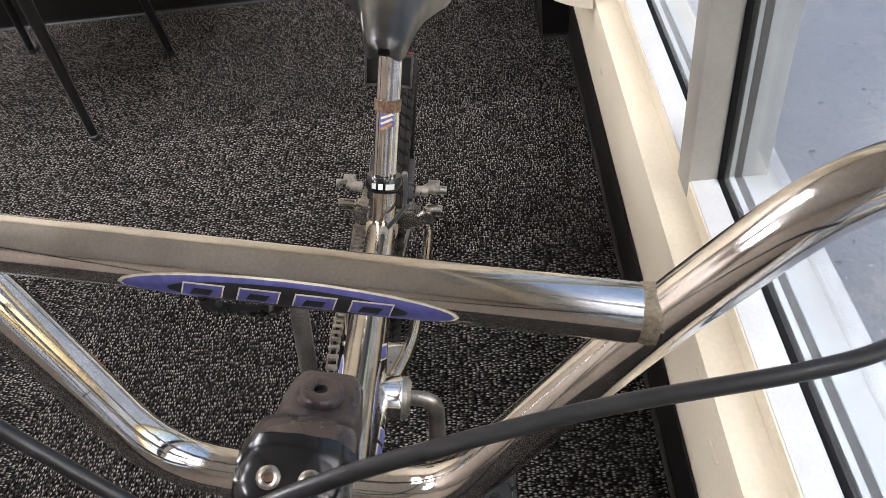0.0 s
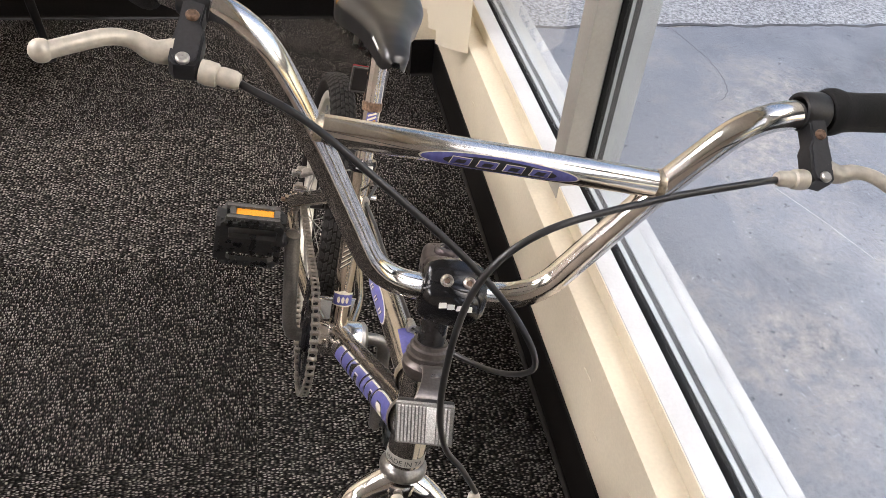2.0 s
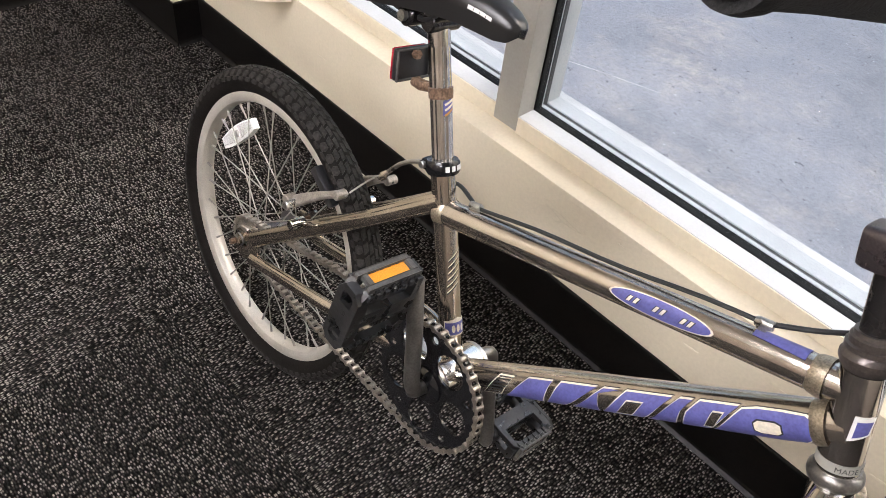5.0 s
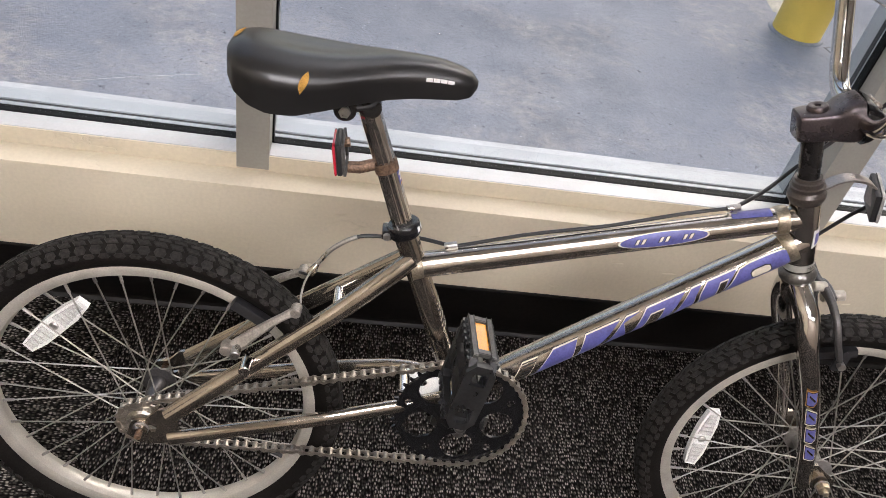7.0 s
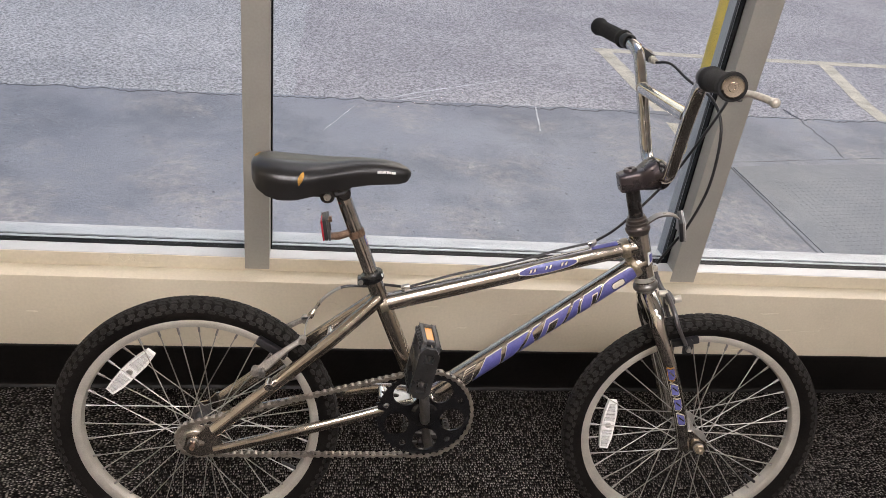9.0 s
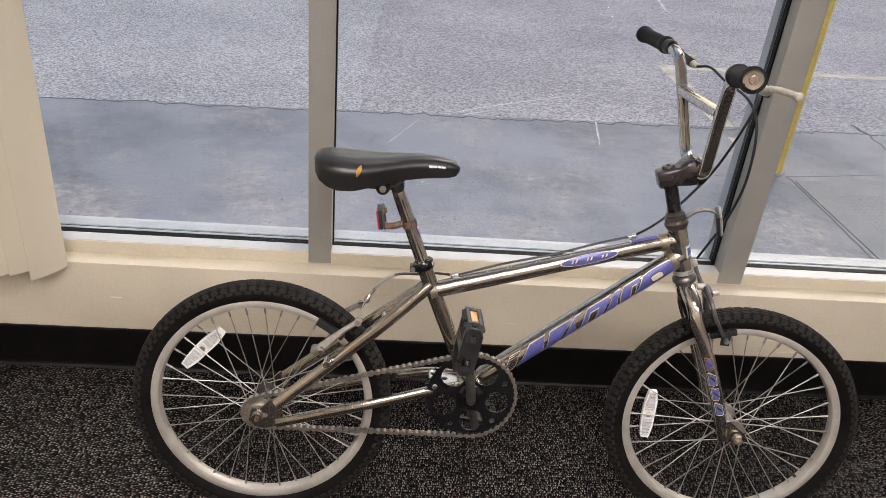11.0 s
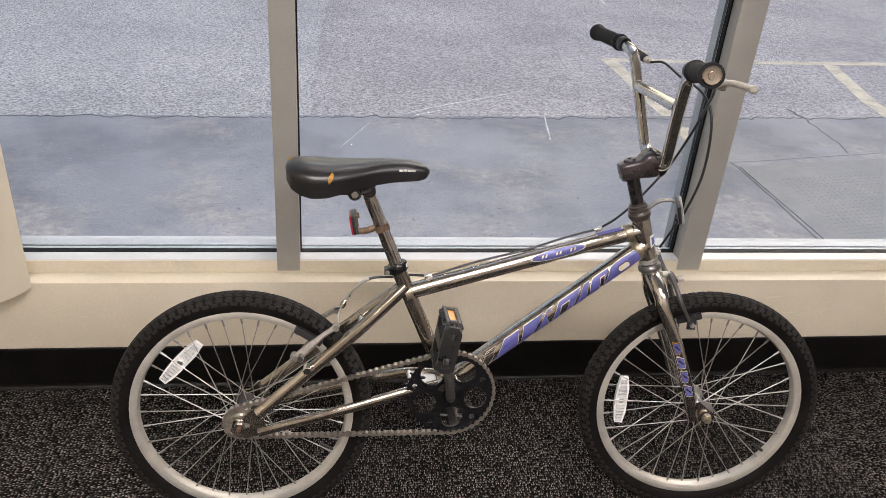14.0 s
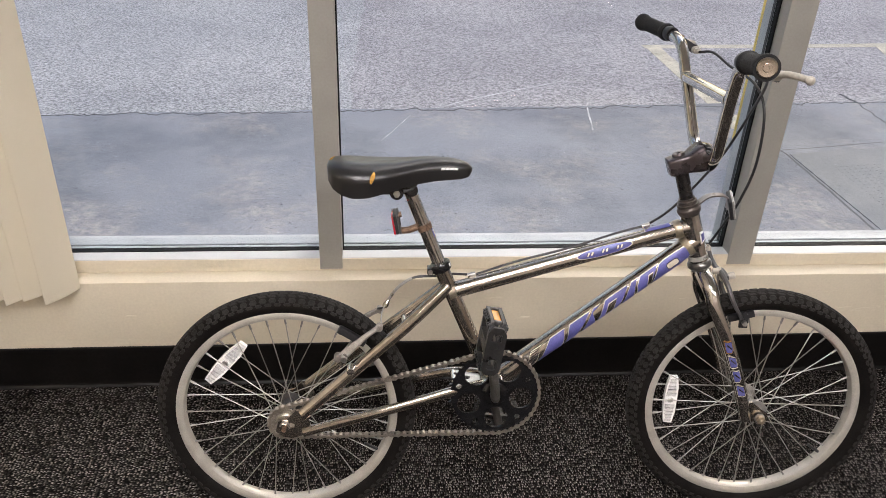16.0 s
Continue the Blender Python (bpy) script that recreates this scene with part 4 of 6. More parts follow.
# maker's line round the foot of the head tube
font = bpy.data.curves.new("made_in_label", "FONT")
font.body, font.size, font.align_x = "MADE IN TA", 0.0072, "CENTER"
tmp = new("made_in_label", font)
me = bpy.data.meshes.new_from_object(tmp.evaluated_get(bpy.context.evaluated_depsgraph_get()))
bpy.data.objects.remove(tmp)
bm = bmesh.new()
bm.from_mesh(me)
fw = V3((0, -1, 0)).cross(AX)
fw = fw if fw.x > 0 else -fw
for v in bm.verts:
    q = v.co.x / 0.0185 - 0.35
    v.co = HD_LO + AX * (v.co.y + 0.0055) + (fw * math.cos(q) + V3((0, 1, 0)) * math.sin(q)) * 0.0192
bpart("made_in_label", bm, BLACK, head_tube, "", False, False)
bm = bmesh.new()
lathe(bm, [(0.0186, 0.0035), (0.01885, 0.0035), (0.01885, 0.013), (0.0186, 0.013)], along(HD_LO, HD_HI), 32, closed=True)
bpart("label_band", bm, ALUM, head_tube)

# headset
bm = lathe(bmesh.new(), [(0.0115, -0.017), (0.0185, -0.0165), (0.0205, -0.014), (0.0226, -0.0122), (0.0234, -0.0085), (0.0230, -0.0045), (0.0210, -0.0015), (0.0192, 0.0), (0.0115, 0.0)], along(HD_LO, HD_HI), 32, closed=True)
bpart("lower_headset", bm, CRANK)
bm = lathe(bmesh.new(), [(0.0115, 0.001), (0.0192, 0.001), (0.0212, 0.005), (0.0226, 0.0085), (0.0224, 0.0125), (0.0195, 0.0155), (0.0188, 0.0175), (0.0205, 0.0185), (0.0205, 0.0225), (0.0182, 0.0235), (0.0182, 0.029), (0.0162, 0.0305), (0.0158, 0.034), (0.0115, 0.034)], along(HD_HI, HD_HI + AX), 32, closed=True)
bpart("upper_headset", bm, HEADSET)
STEM_C = HD_HI + AX * 0.106
bm = rod(bmesh.new(), HD_HI + AX * 0.03, STEM_C, 0.0128, 24)
bpart("steerer", bm, BLACK_CHROME, turn=True)

# stem: a block on the steerer that flares up to the bar, and a rounded clamp plate before it
STEM = Matrix.Translation(STEM_C + V3((0, -0.003, 0))) @ Matrix.Rotation(radians(-18), 4, "Y")


def squared(c, e):
    return math.copysign(abs(c) ** e, c)


bm = bmesh.new()
prof = [(-0.0235, -0.0165, 0.0125, 0.0135), (-0.022, -0.0185, 0.0142, 0.0165), (-0.017, -0.0195, 0.0148, 0.0188), (-0.006, -0.0198, 0.015, 0.0205), (0.009, -0.02, 0.0152, 0.0208), (0.0165, -0.021, 0.016, 0.0215),
        (0.022, -0.022, 0.0195, 0.0238), (0.029, -0.0235, 0.0235, 0.0252), (0.0365, -0.0245, 0.0258, 0.0256), (0.0438, -0.025, 0.0268, 0.0248)]
rings = []
for x, lo, hi, hw in prof:
    e = 0.36 + 3 * max(0.0, x - 0.01)
    rings.append([bm.verts.new(STEM @ V3((x, hw * squared(math.cos(q), e), (lo + hi) / 2 + (hi - lo) / 2 * squared(math.sin(q), e)))) for q in (2 * math.pi * k / 28 for k in range(28))])
for a, b in zip(rings, rings[1:]):
    for k in range(28):
        bm.faces.new((a[k], a[(k + 1) % 28], b[(k + 1) % 28], b[k]))
bm.faces.new(rings[0][::-1])
bm.faces.new(rings[-1])
stem = bpart("stem", bm, BRONZE_BLACK, bike, "dark anodised handlebar stem", True)
bm = lathe(bmesh.new(), [(0.0001, 0.0165), (0.0034, 0.0165), (0.0036, 0.0195), (0.0068, 0.0205), (0.0105, 0.0198), (0.012, 0.0178), (0.0122, 0.0145), (0.0001, 0.0145)], STEM, 24)
bolt = bpart("stem_bolt", bm, BRONZE_BLACK, stem, turn=True)
bpart("hex_socket", lathe(bmesh.new(), [(0.0001, 0.0172), (0.0033, 0.0172), (0.0033, 0.0166), (0.0001, 0.0166)], STEM, 6), BLACK, bolt, turn=True)
BAR_L = V3((0.0457, 0, 0.0005))
REACH_A = [-90, -70, -45, -25, 0, 25, 45, 62, 90]
REACH_R = [0.0290, 0.0285, 0.0268, 0.0262, 0.0255, 0.0238, 0.0215, 0.0228, 0.0268]
rings = []
bm = bmesh.new()
for v, k in ((-0.0256, 0.60), (-0.0245, 0.73), (-0.0215, 0.855), (-0.0165, 0.95), (-0.009, 1.0), (0.0, 1.035), (0.009, 1.0), (0.0165, 0.95), (0.0215, 0.855), (0.0245, 0.73), (0.0256, 0.60)):
    ring = []
    for j in range(25):
        a = -90 + 7.5 * j
        r = float(np.interp(a, REACH_A, REACH_R)) * k
        ring.append(bm.verts.new(STEM @ (BAR_L + V3((-0.0008 + r * math.cos(radians(a)), v * 1.05, r * math.sin(radians(a)))))))
    rings.append(ring)
for a, b in zip(rings, rings[1:]):
    for j in range(24):
        bm.faces.new((a[j], b[j], b[j + 1], a[j + 1]))
    bm.faces.new((a[-1], b[-1], b[0], a[0]))
bm.faces.new(rings[0])
bm.faces.new(rings[-1][::-1])
face = bpart("face_plate", bm, GLOSS_BLACK, stem, "glossy black clamp plate", True)
for a, out, rr in ((45, 42, 0.0205), (-52, -30, 0.0225)):
    for y in (-0.0092, 0.0092):
        m = STEM @ Matrix.Translation(BAR_L + V3((rr * math.cos(radians(a)), y, rr * math.sin(radians(a))))) @ Matrix.Rotation(radians(90 - out), 4, "Y")
        bm = lathe(bmesh.new(), [(0.0001, 0.0008), (0.0026, 0.0008), (0.0028, 0.003), (0.0042, 0.0036), (0.0053, 0.0026), (0.0055, -0.006), (0.0001, -0.006)], m, 20)
        bpart("clamp_bolt", bm, BOLT if a > 0 else BLACK_CHROME, face, turn=True)
        bpart("bolt_socket", lathe(bmesh.new(), [(0.0001, 0.0012), (0.0025, 0.0012), (0.0025, 0.0006), (0.0001, 0.0006)], m, 6), RUST, face, turn=True)
for k in range(4):
    m = STEM @ Matrix.Translation(BAR_L + V3((0.0249, -0.0105 + k * 0.007, -0.002 - 0.0004 * k))) @ Matrix.Rotation(radians(8), 4, "X")
    bm = strap(bmesh.new(), [m @ V3((0, -0.0031, 0)), m @ V3((0, 0.0031, 0))], m.to_3x3() @ V3((1, 0, 0)), 0.0046, 0.0012)
    bpart("face_mark", bm, WHITE_INK, face, "plain white maker's mark", True)

# handlebar
HALF = [(0.7885, 0.0, 0.787), (0.7885, 0.065, 0.791), (0.775, 0.1352, 0.913), (0.769, 0.179, 0.9765), (0.7565, 0.235, 0.9865), (0.733, 0.372, 0.9965)]
BAR = [(x, -y, z) for x, y, z in HALF[:0:-1]] + HALF
bar = tube("handlebar", BAR, 0.0111, CHROME, "", turn=True, rad=0.05)
cross = tube("crossbar", [(0.775, -0.138, 0.9125), (0.775, 0.138, 0.9125)], 0.0111, CHROME, "", bar, True)
for s in (-1, 1):
    bm = sweep(bmesh.new(), [(0.775, s * y, 0.9125) for y in (0.1325, 0.1295, 0.128, 0.1268, 0.126)], [0.0121, 0.0119, 0.0116, 0.0113, 0.0110], 20, caps=False)
    bpart("weld_bead", bm, WELD, bar, turn=True)

bm = rod(bmesh.new(), (0.7825, -0.0945, 0.8415), (0.7905, -0.086, 0.8415), 0.0032, 10)
rod(bm, (0.7815, -0.0975, 0.8365), (0.7895, -0.089, 0.8365), 0.0026, 10)
bpart("cable_guide", bm, BLACK_CHROME, bar, "small dark stud on the riser", True)


def cross_patch(bm, poly, lift):
    verts = [Vector((y, t * math.pi / 180 * 0.0111)) for y, t in poly]
    n = len(verts)
    x0, x1 = min(v.x for v in verts), max(v.x for v in verts)
    y0, y1 = min(v.y for v in verts), max(v.y for v in verts)
    extra = [Vector((x0 + (x1 - x0) * i / 24.2, y0 + (y1 - y0) * (j + 0.02) / 6.1)) for i in range(25) for j in range(7)]
    vs, es, fs, *_ = delaunay_2d_cdt(verts + extra, [(k, (k + 1) % n) for k in range(n)], [], 1, 1e-7)
    made = {}
    for f in fs:
        for i in f:
            if i not in made:
                t = vs[i].y / 0.0111
                made[i] = bm.verts.new(V3((0.775, vs[i].x, 0.9125)) + V3((math.cos(t), 0, math.sin(t))) * (0.0111 + lift))
        bm.faces.new([made[i] for i in f])
    return bm


bpart("decal_border", cross_patch(bmesh.new(), oval(0.003, -2, 0.061, 40), 0.0003), CREAM_INK, cross, turn=True)
bpart("decal", cross_patch(bmesh.new(), oval(0.003, -2, 0.0595, 36), 0.0005), BLUE, cross, "blue oval badge on the crossbar", True)
bpart("decal_fill", cross_patch(bmesh.new(), oval(0.003, -2, 0.043, 27), 0.0008), BLACK, cross, turn=True)
for k in range(4):
    c = -0.027 + k * 0.02
    bpart("decal_mark", cross_patch(bmesh.new(), [(c - 0.0085, -16), (c + 0.0065, -16), (c + 0.0085, 16), (c - 0.0065, 16)], 0.001), CREAM_INK, cross, turn=True)
    bpart("decal_mark", cross_patch(bmesh.new(), [(c - 0.0078, -13.5), (c + 0.0061, -13.5), (c + 0.0078, 13.5), (c - 0.0061, 13.5)], 0.0012), BLUE, cross, turn=True)
    bpart("decal_mark", cross_patch(bmesh.new(), [(c - 0.0045, -7), (c + 0.0026, -7), (c + 0.0045, 7), (c - 0.0026, 7)], 0.0015), BLACK, cross, turn=True)


def on_bar(side, y):
    """A point on the grip section of the bar and the outward direction there."""
    a, b = V3(HALF[4]), V3(HALF[5])
    k = (y - a.y) / (b.y - a.y)
    p, d = a + (b - a) * k, (b - a).normalized()
    return V3((p.x, side * p.y, p.z)), V3((d.x, side * d.y, d.z))


for s in (-1, 1):
    p0, d = on_bar(s, 0.239)
    m = along(p0, p0 + d)
    bm = lathe(bmesh.new(), [(0.0112, 0.0), (0.0158, 0.0), (0.0176, 0.003), (0.0180, 0.008), (0.0168, 0.013), (0.0154, 0.018), (0.0149, 0.026), (0.0152, 0.06), (0.0150, 0.1), (0.0157, 0.124), (0.0178, 0.131), (0.0185, 0.136), (0.0178, 0.1415), (0.0112, 0.1415)], m, 28, closed=True)
    grip = bpart("grip", bm, FOAM, bar, "black foam handlebar grip", True)
    bm = lathe(bmesh.new(), [(0.0001, 0.144), (0.0026, 0.144), (0.003, 0.146), (0.0056, 0.146), (0.0062, 0.1445), (0.0120, 0.145), (0.0138, 0.1435), (0.0143, 0.141), (0.0001, 0.1395)], m, 24)
    bpart("end_cap", bm, DARK_CHROME, grip, "silver bar end plug", True)

    # brake lever
    p1, d = on_bar(s, 0.2145 if s < 0 else 0.227)
    m = along(p1, p1 + d)
    bm = lathe(bmesh.new(), [(0.0112, -0.0105), (0.0138, -0.0105), (0.0146, -0.0085), (0.0146, 0.0085), (0.0138, 0.0105), (0.0112, 0.0105)], m, 24, closed=True)
    lev = bpart("brake_lever", bm, BLACK, bar, "black plastic brake lever bracket", True)
    fwd = V3((0.9, 0, -0.36 if s < 0 else -0.52)).normalized()
    bm = bmesh.new()
    out = V3((0, s, 0))
    nrm = fwd.cross(out).normalized()
    up = nrm * s
    mm = Matrix(((*fwd, 0), (*out, 0), (*up, 0), (0, 0, 0, 1))).transposed()
    mm.translation = p1
    shape = [(0.004, -0.007), (0.028, -0.006), (0.035, -0.0092), (0.057, -0.0092), (0.061, -0.007), (0.062, 0.005), (0.058, 0.0084), (0.04, 0.0087), (0.03, 0.0076), (0.004, 0.0075)]
    small = [(0.034 + (a - 0.034) * 0.92, b * 0.8) for a, b in shape]
    plate(bm, shape, [], 0.0135, mm @ Matrix.Translation((0, 0, -0.0065)))
    plate(bm, small, [], 0.0163, mm @ Matrix.Translation((0, 0, -0.0079)))
    bpart("bracket", bm, BLACK, lev, turn=True)
    for x, y in ((0.024, 0.004), (0.058, 0.004)):
        bm = lathe(bmesh.new(), [(0.0001, 0.0105), (0.0042, 0.0105), (0.0042, 0.0125), (0.003, 0.0138), (0.0001, 0.0138)], mm @ Matrix.Translation((x, y - 0.004, -0.0025)), 14)
        bpart("pivot_screw", bm, RUST if x < 0.04 else ALLOY, lev, turn=True)
    line = [(0.046, 0.004, 0.0), (0.049, 0.018, 0.0), (0.047, 0.03, 0.004), (0.051, 0.043, 0.008), (0.063, 0.059, 0.011), (0.072, 0.071, 0.012)]
    pts = smooth_path([p1 + fwd * a + out * b + up * c for a, b, c in line], 6)
    rs = [max(0.0051, 0.0085 - 0.0034 * k / 14) for k in range(len(pts))]
    bm = sweep(bmesh.new(), pts, rs, 14)
    bmesh.ops.create_uvsphere(bm, u_segments=14, v_segments=9, radius=0.007, matrix=Matrix.Translation(p1 + fwd * 0.0725 + out * 0.0735 + up * 0.012))
    bpart("lever_blade", bm, LEVER_WHITE, lev, "worn white brake lever blade", True)
    a0 = p1 + fwd * 0.058 - out * 0.01
    bm = lathe(bmesh.new(), [(0.0001, 0.0), (0.0072, 0.0), (0.0078, 0.004), (0.0072, 0.01), (0.0055, 0.011), (0.0062, 0.014), (0.0058, 0.021), (0.0045, 0.024), (0.0001, 0.024)], along(a0, a0 - out + fwd * 0.12), 16)
    bpart("barrel_adjuster", bm, LEVER_WHITE, lev, turn=True)

# grip on the room side is the rear brake's, the window side the front's
R_LINE = [STEER_M @ V3((0.8165, -0.1805, 0.961)), (0.816, -0.152, 0.947), (0.835, -0.107, 0.926), (0.855, -0.033, 0.88), (0.86, 0.021, 0.829), (0.845, 0.06, 0.764), (0.79, 0.062, 0.693), (0.74, 0.03, 0.664), (0.695, 0.004, 0.6475)]
L_LINE = [STEER_M @ V3((0.8110, 0.1925, 0.9545)), (0.842, 0.148, 0.962), (0.85, 0.079, 0.943), (0.868, 0.002, 0.919), (0.878, -0.031, 0.871), (0.88, -0.026, 0.775), (0.868, 0.0, 0.69), (0.862, 0.03, 0.645), (0.852, 0.06, 0.594)]
bpart("brake_cable", sweep(bmesh.new(), smooth_path(R_LINE, 8), 0.0026, 10), CABLE, bike, "black rear brake cable looping past the stem")
bpart("brake_cable", sweep(bmesh.new(), smooth_path(L_LINE, 8), 0.0026, 10), CABLE, bike, "black front brake cable")
up = (TT_B - TT_A).normalized().cross(V3((0, 1, 0)))
up = up if up.z > 0 else -up
a, b = V3((0.695, 0.004, 0.6475)), V3((0.362, 0.004, 0.546))
bpart("brake_cable", sweep(bmesh.new(), [a + (b - a) * k / 12 + up * (0.0015 * math.sin(k * 0.9)) for k in range(13)], 0.0024, 8), CABLE)
rear = smooth_path([b, (0.32, 0.022, 0.541), (0.297, 0.024, 0.536), (0.252, 0.022, 0.5335), (0.2197, 0.02, 0.513), (0.2, 0.016, 0.487)], 8)
bpart("brake_cable", sweep(bmesh.new(), rear[:27], 0.0026, 8), CABLE)
bpart("cable_noodle", sweep(bmesh.new(), rear[25:], 0.0031, 10), ALLOY, bike, "bent alloy guide tube of the rear brake cable")
for p in (a, b):
    bm = lathe(bmesh.new(), [(0.0022, -0.008), (0.0045, -0.008), (0.005, -0.005), (0.005, 0.005), (0.0045, 0.008), (0.0022, 0.008)], along(p, p + (a - b)), 14, closed=True)
    box(bm, p.x - 0.005, p.x + 0.005, p.y - 0.004, p.y + 0.004, p.z - 0.008, p.z, 0.001)
    bpart("cable_stop", bm, ALLOY)

# fork
CROWN = HD_LO - AX * 0.02
fork = bpart("fork_crown", lathe(bmesh.new(), [(0.0001, 0.0), (0.0185, 0.0), (0.0195, -0.004), (0.0185, -0.02), (0.014, -0.032), (0.0001, -0.034)], along(CROWN, CROWN + AX), 28), CHROME, turn=True)
for s in (-1, 1):
    pts = [CROWN - AX * 0.004 + V3((0.0, s * 0.006, 0)), CROWN - AX * 0.016 + V3((0.002, s * 0.025, 0)), CROWN - AX * 0.034 + V3((0.004, s * 0.042, 0)), V3((0.838, s * 0.052, 0.494)), V3((0.876, s * 0.055, 0.413)), V3((0.91, s * 0.056, 0.325)), V3((0.931, s * 0.056, 0.257))]
    pp = smooth_path(pts, 7)
    n = len(pp)
    rs = [0.0152 - 0.0035 * max(0, (i / n - 0.3) / 0.7) for i in range(n)]
    leg = bpart("fork_leg", sweep(bmesh.new(), pp, rs, 20), CHROME, bike, turn=True)
    a, b = V3((0.862, s * 0.055, 0.443)), V3((0.921, s * 0.056, 0.294))
    side = 0 if s < 0 else 180
    for k in range(4):
        z = 0.002 + k * 0.034
        ink = ORANGE_INK if k == 0 else CREAM_INK
        d = 0.007 if k % 2 else 0.001
        shape = [(z + 0.001, side - 30), (z + 0.03, side - 34), (z + 0.033, side + 4), (z + 0.026 + d, side + 26), (z + 0.004 + d, side + 30), (z + 0.005, side)]
        c = z + 0.0175
        for grow, lift, mat in ((1.0, 0.0004, ink), (0.9, 0.0007, DARK_CHROME), (0.8, 0.0009, BLUE)):
            bpart("decal" if mat is BLUE else "decal_border", patch(bmesh.new(), [(c + (p - c) * grow, side + (t - side) * grow) for p, t in shape], a, b, 0.0142, lift), mat, leg, "blue and cream fork decal" if mat is BLUE else "", True)
        slot = [(c - 0.008, side - 14), (c - 0.004, side - 16), (c + 0.007, side + 12), (c + 0.003, side + 14)]
        bpart("decal_mark", patch(bmesh.new(), slot, a, b, 0.0142, 0.0011, 0.004), DARK_CHROME, leg, turn=True)
    outline = [(-0.032, 0.03), (-0.018, 0.034), (0.004, 0.016), (0.017, 0.008), (0.018, -0.008), (0.006, -0.015), (-0.012, -0.01), (-0.026, -0.004)]
    bm = plate(bmesh.new(), outline, [], 0.005, Matrix.Translation(HUB_F + V3((0, s * 0.0545 + 0.0025, 0))) @ ALONG_V)
    bpart("fork_end", bm, DARK_CHROME, bike, "tarnished front axle plate", True)

# front reflector on its bracket
bm = strap(bmesh.new(), smooth_path([HD_HI + AX * 0.0215 + V3((0.017, 0.001, 0)), (0.806, -0.001, 0.7085), (0.824, -0.004, 0.7135), (0.838, -0.009, 0.712), (0.8425, -0.011, 0.704), (0.8435, -0.012, 0.688)], 5), (0, 1, 0), 0.003, 0.020)
refl = bpart("reflector_bracket", bm, GREY_METAL, bike, "grey metal reflector bracket", True)
RF = Matrix.Translation((0.850, -0.008, 0.6945)) @ Matrix.Rotation(radians(-13), 4, "Z") @ Matrix.Rotation(radians(-14), 4, "Y") @ Matrix.Rotation(radians(12), 4, "X") @ Matrix.Scale(0.92, 4)
bm = box(bmesh.new(), -0.006, 0.0025, -0.0262, 0.0262, -0.0214, 0.0214, 0.003, RF)
bpart("housing", bm, BLACK, refl, turn=True)
bm = box(bmesh.new(), 0.002, 0.005, -0.0268, 0.0268, -0.022, 0.022, 0.003, RF)
bpart("lens", bm, LENS_DARK, refl, "clear ribbed front reflector", True)
for k in range(15):
    y = -0.0238 + k * 0.0032
    if 8 <= k <= 10:
        continue
    bpart("rib", box(bmesh.new(), 0.0048, 0.0066, y, y + 0.0019, -0.0195, 0.0195, 0.0, RF), LENS, refl, turn=True)
bpart("clear_panel", box(bmesh.new(), 0.0048, 0.0062, 0.0016, 0.0104, -0.0195, 0.0195, 0.0004, RF), CLEAR_REF, refl, "smooth clear panel of the reflector", True)

# front caliper brake
C0 = V3((0.853, -0.004, 0.543))
CAL_N = V3((0.96, 0, 0.28))
CAL_W = V3((-0.28, 0, 0.96))


def cal(v, w, d=0.0):
    """A point of the caliper: across, up, and forward of its back plane."""
    return C0 + V3((0, v, 0)) + CAL_W * w + CAL_N * d


bm = strap(bmesh.new(), smooth_path([cal(0.072, 0.033, 0.003), cal(0.055, 0.02, 0.003), cal(0.03, 0.01, 0.003), cal(0.0, 0.012, 0.003), cal(-0.024, 0.009, 0.003), cal(-0.046, -0.004, 0.003), cal(-0.053, -0.026, 0.005), cal(-0.048, -0.052, 0.012), cal(-0.037, -0.076, 0.02)], 4), CAL_N,
          [0.011 + 0.005 * max(0.0, 1 - abs(k - 12) / 8) for k in range(33)], 0.0075)
arm = bpart("brake_caliper", bm, CHARCOAL, bike, "charcoal front caliper brake", True)
bm = strap(bmesh.new(), smooth_path([cal(-0.012, 0.002, 0.011), cal(0.004, 0.005, 0.011), cal(0.024, 0.002, 0.011), cal(0.042, -0.012, 0.011), cal(0.049, -0.03, 0.012), cal(0.046, -0.054, 0.014), cal(0.036, -0.076, 0.02)], 4), CAL_N, [0.012 + 0.004 * max(0.0, 1 - abs(k - 9) / 9) for k in range(25)], 0.0075)
strap(bm, smooth_path([cal(0.043, -0.016, 0.0112), cal(0.052, -0.036, 0.0112), cal(0.061, -0.056, 0.0112), cal(0.064, -0.064, 0.0112)], 4), CAL_N, [0.014 - 0.0003 * k for k in range(13)], 0.007)
bpart("caliper_arm", bm, CHARCOAL, arm, turn=True)
bm = rod(bmesh.new(), cal(0.0, 0.018, -0.012), cal(0.0, 0.016, 0.004), 0.0066, 14)
bpart("spacer", bm, LEVER_WHITE, arm, turn=True)
bm = rod(bmesh.new(), cal(0, 0, 0.0), cal(0, 0, 0.029), 0.0072, 14)
bpart("pivot_nut", bm, LEVER_WHITE, arm, turn=True)
bm = lathe(bmesh.new(), [(0.003, 0), (0.006, 0.0), (0.0065, 0.006), (0.005, 0.008), (0.006, 0.011), (0.006, 0.018), (0.004, 0.022), (0.003, 0.022)], along(cal(0.071, 0.022, 0.003), cal(0.068, 0.054, 0.003)), 12, closed=True)
bpart("cable_adjuster", bm, LEVER_WHITE, arm, turn=True)
bm = rod(bmesh.new(), cal(0.071, 0.024, 0.004), cal(0.064, -0.085, 0.016), 0.0012, 6)
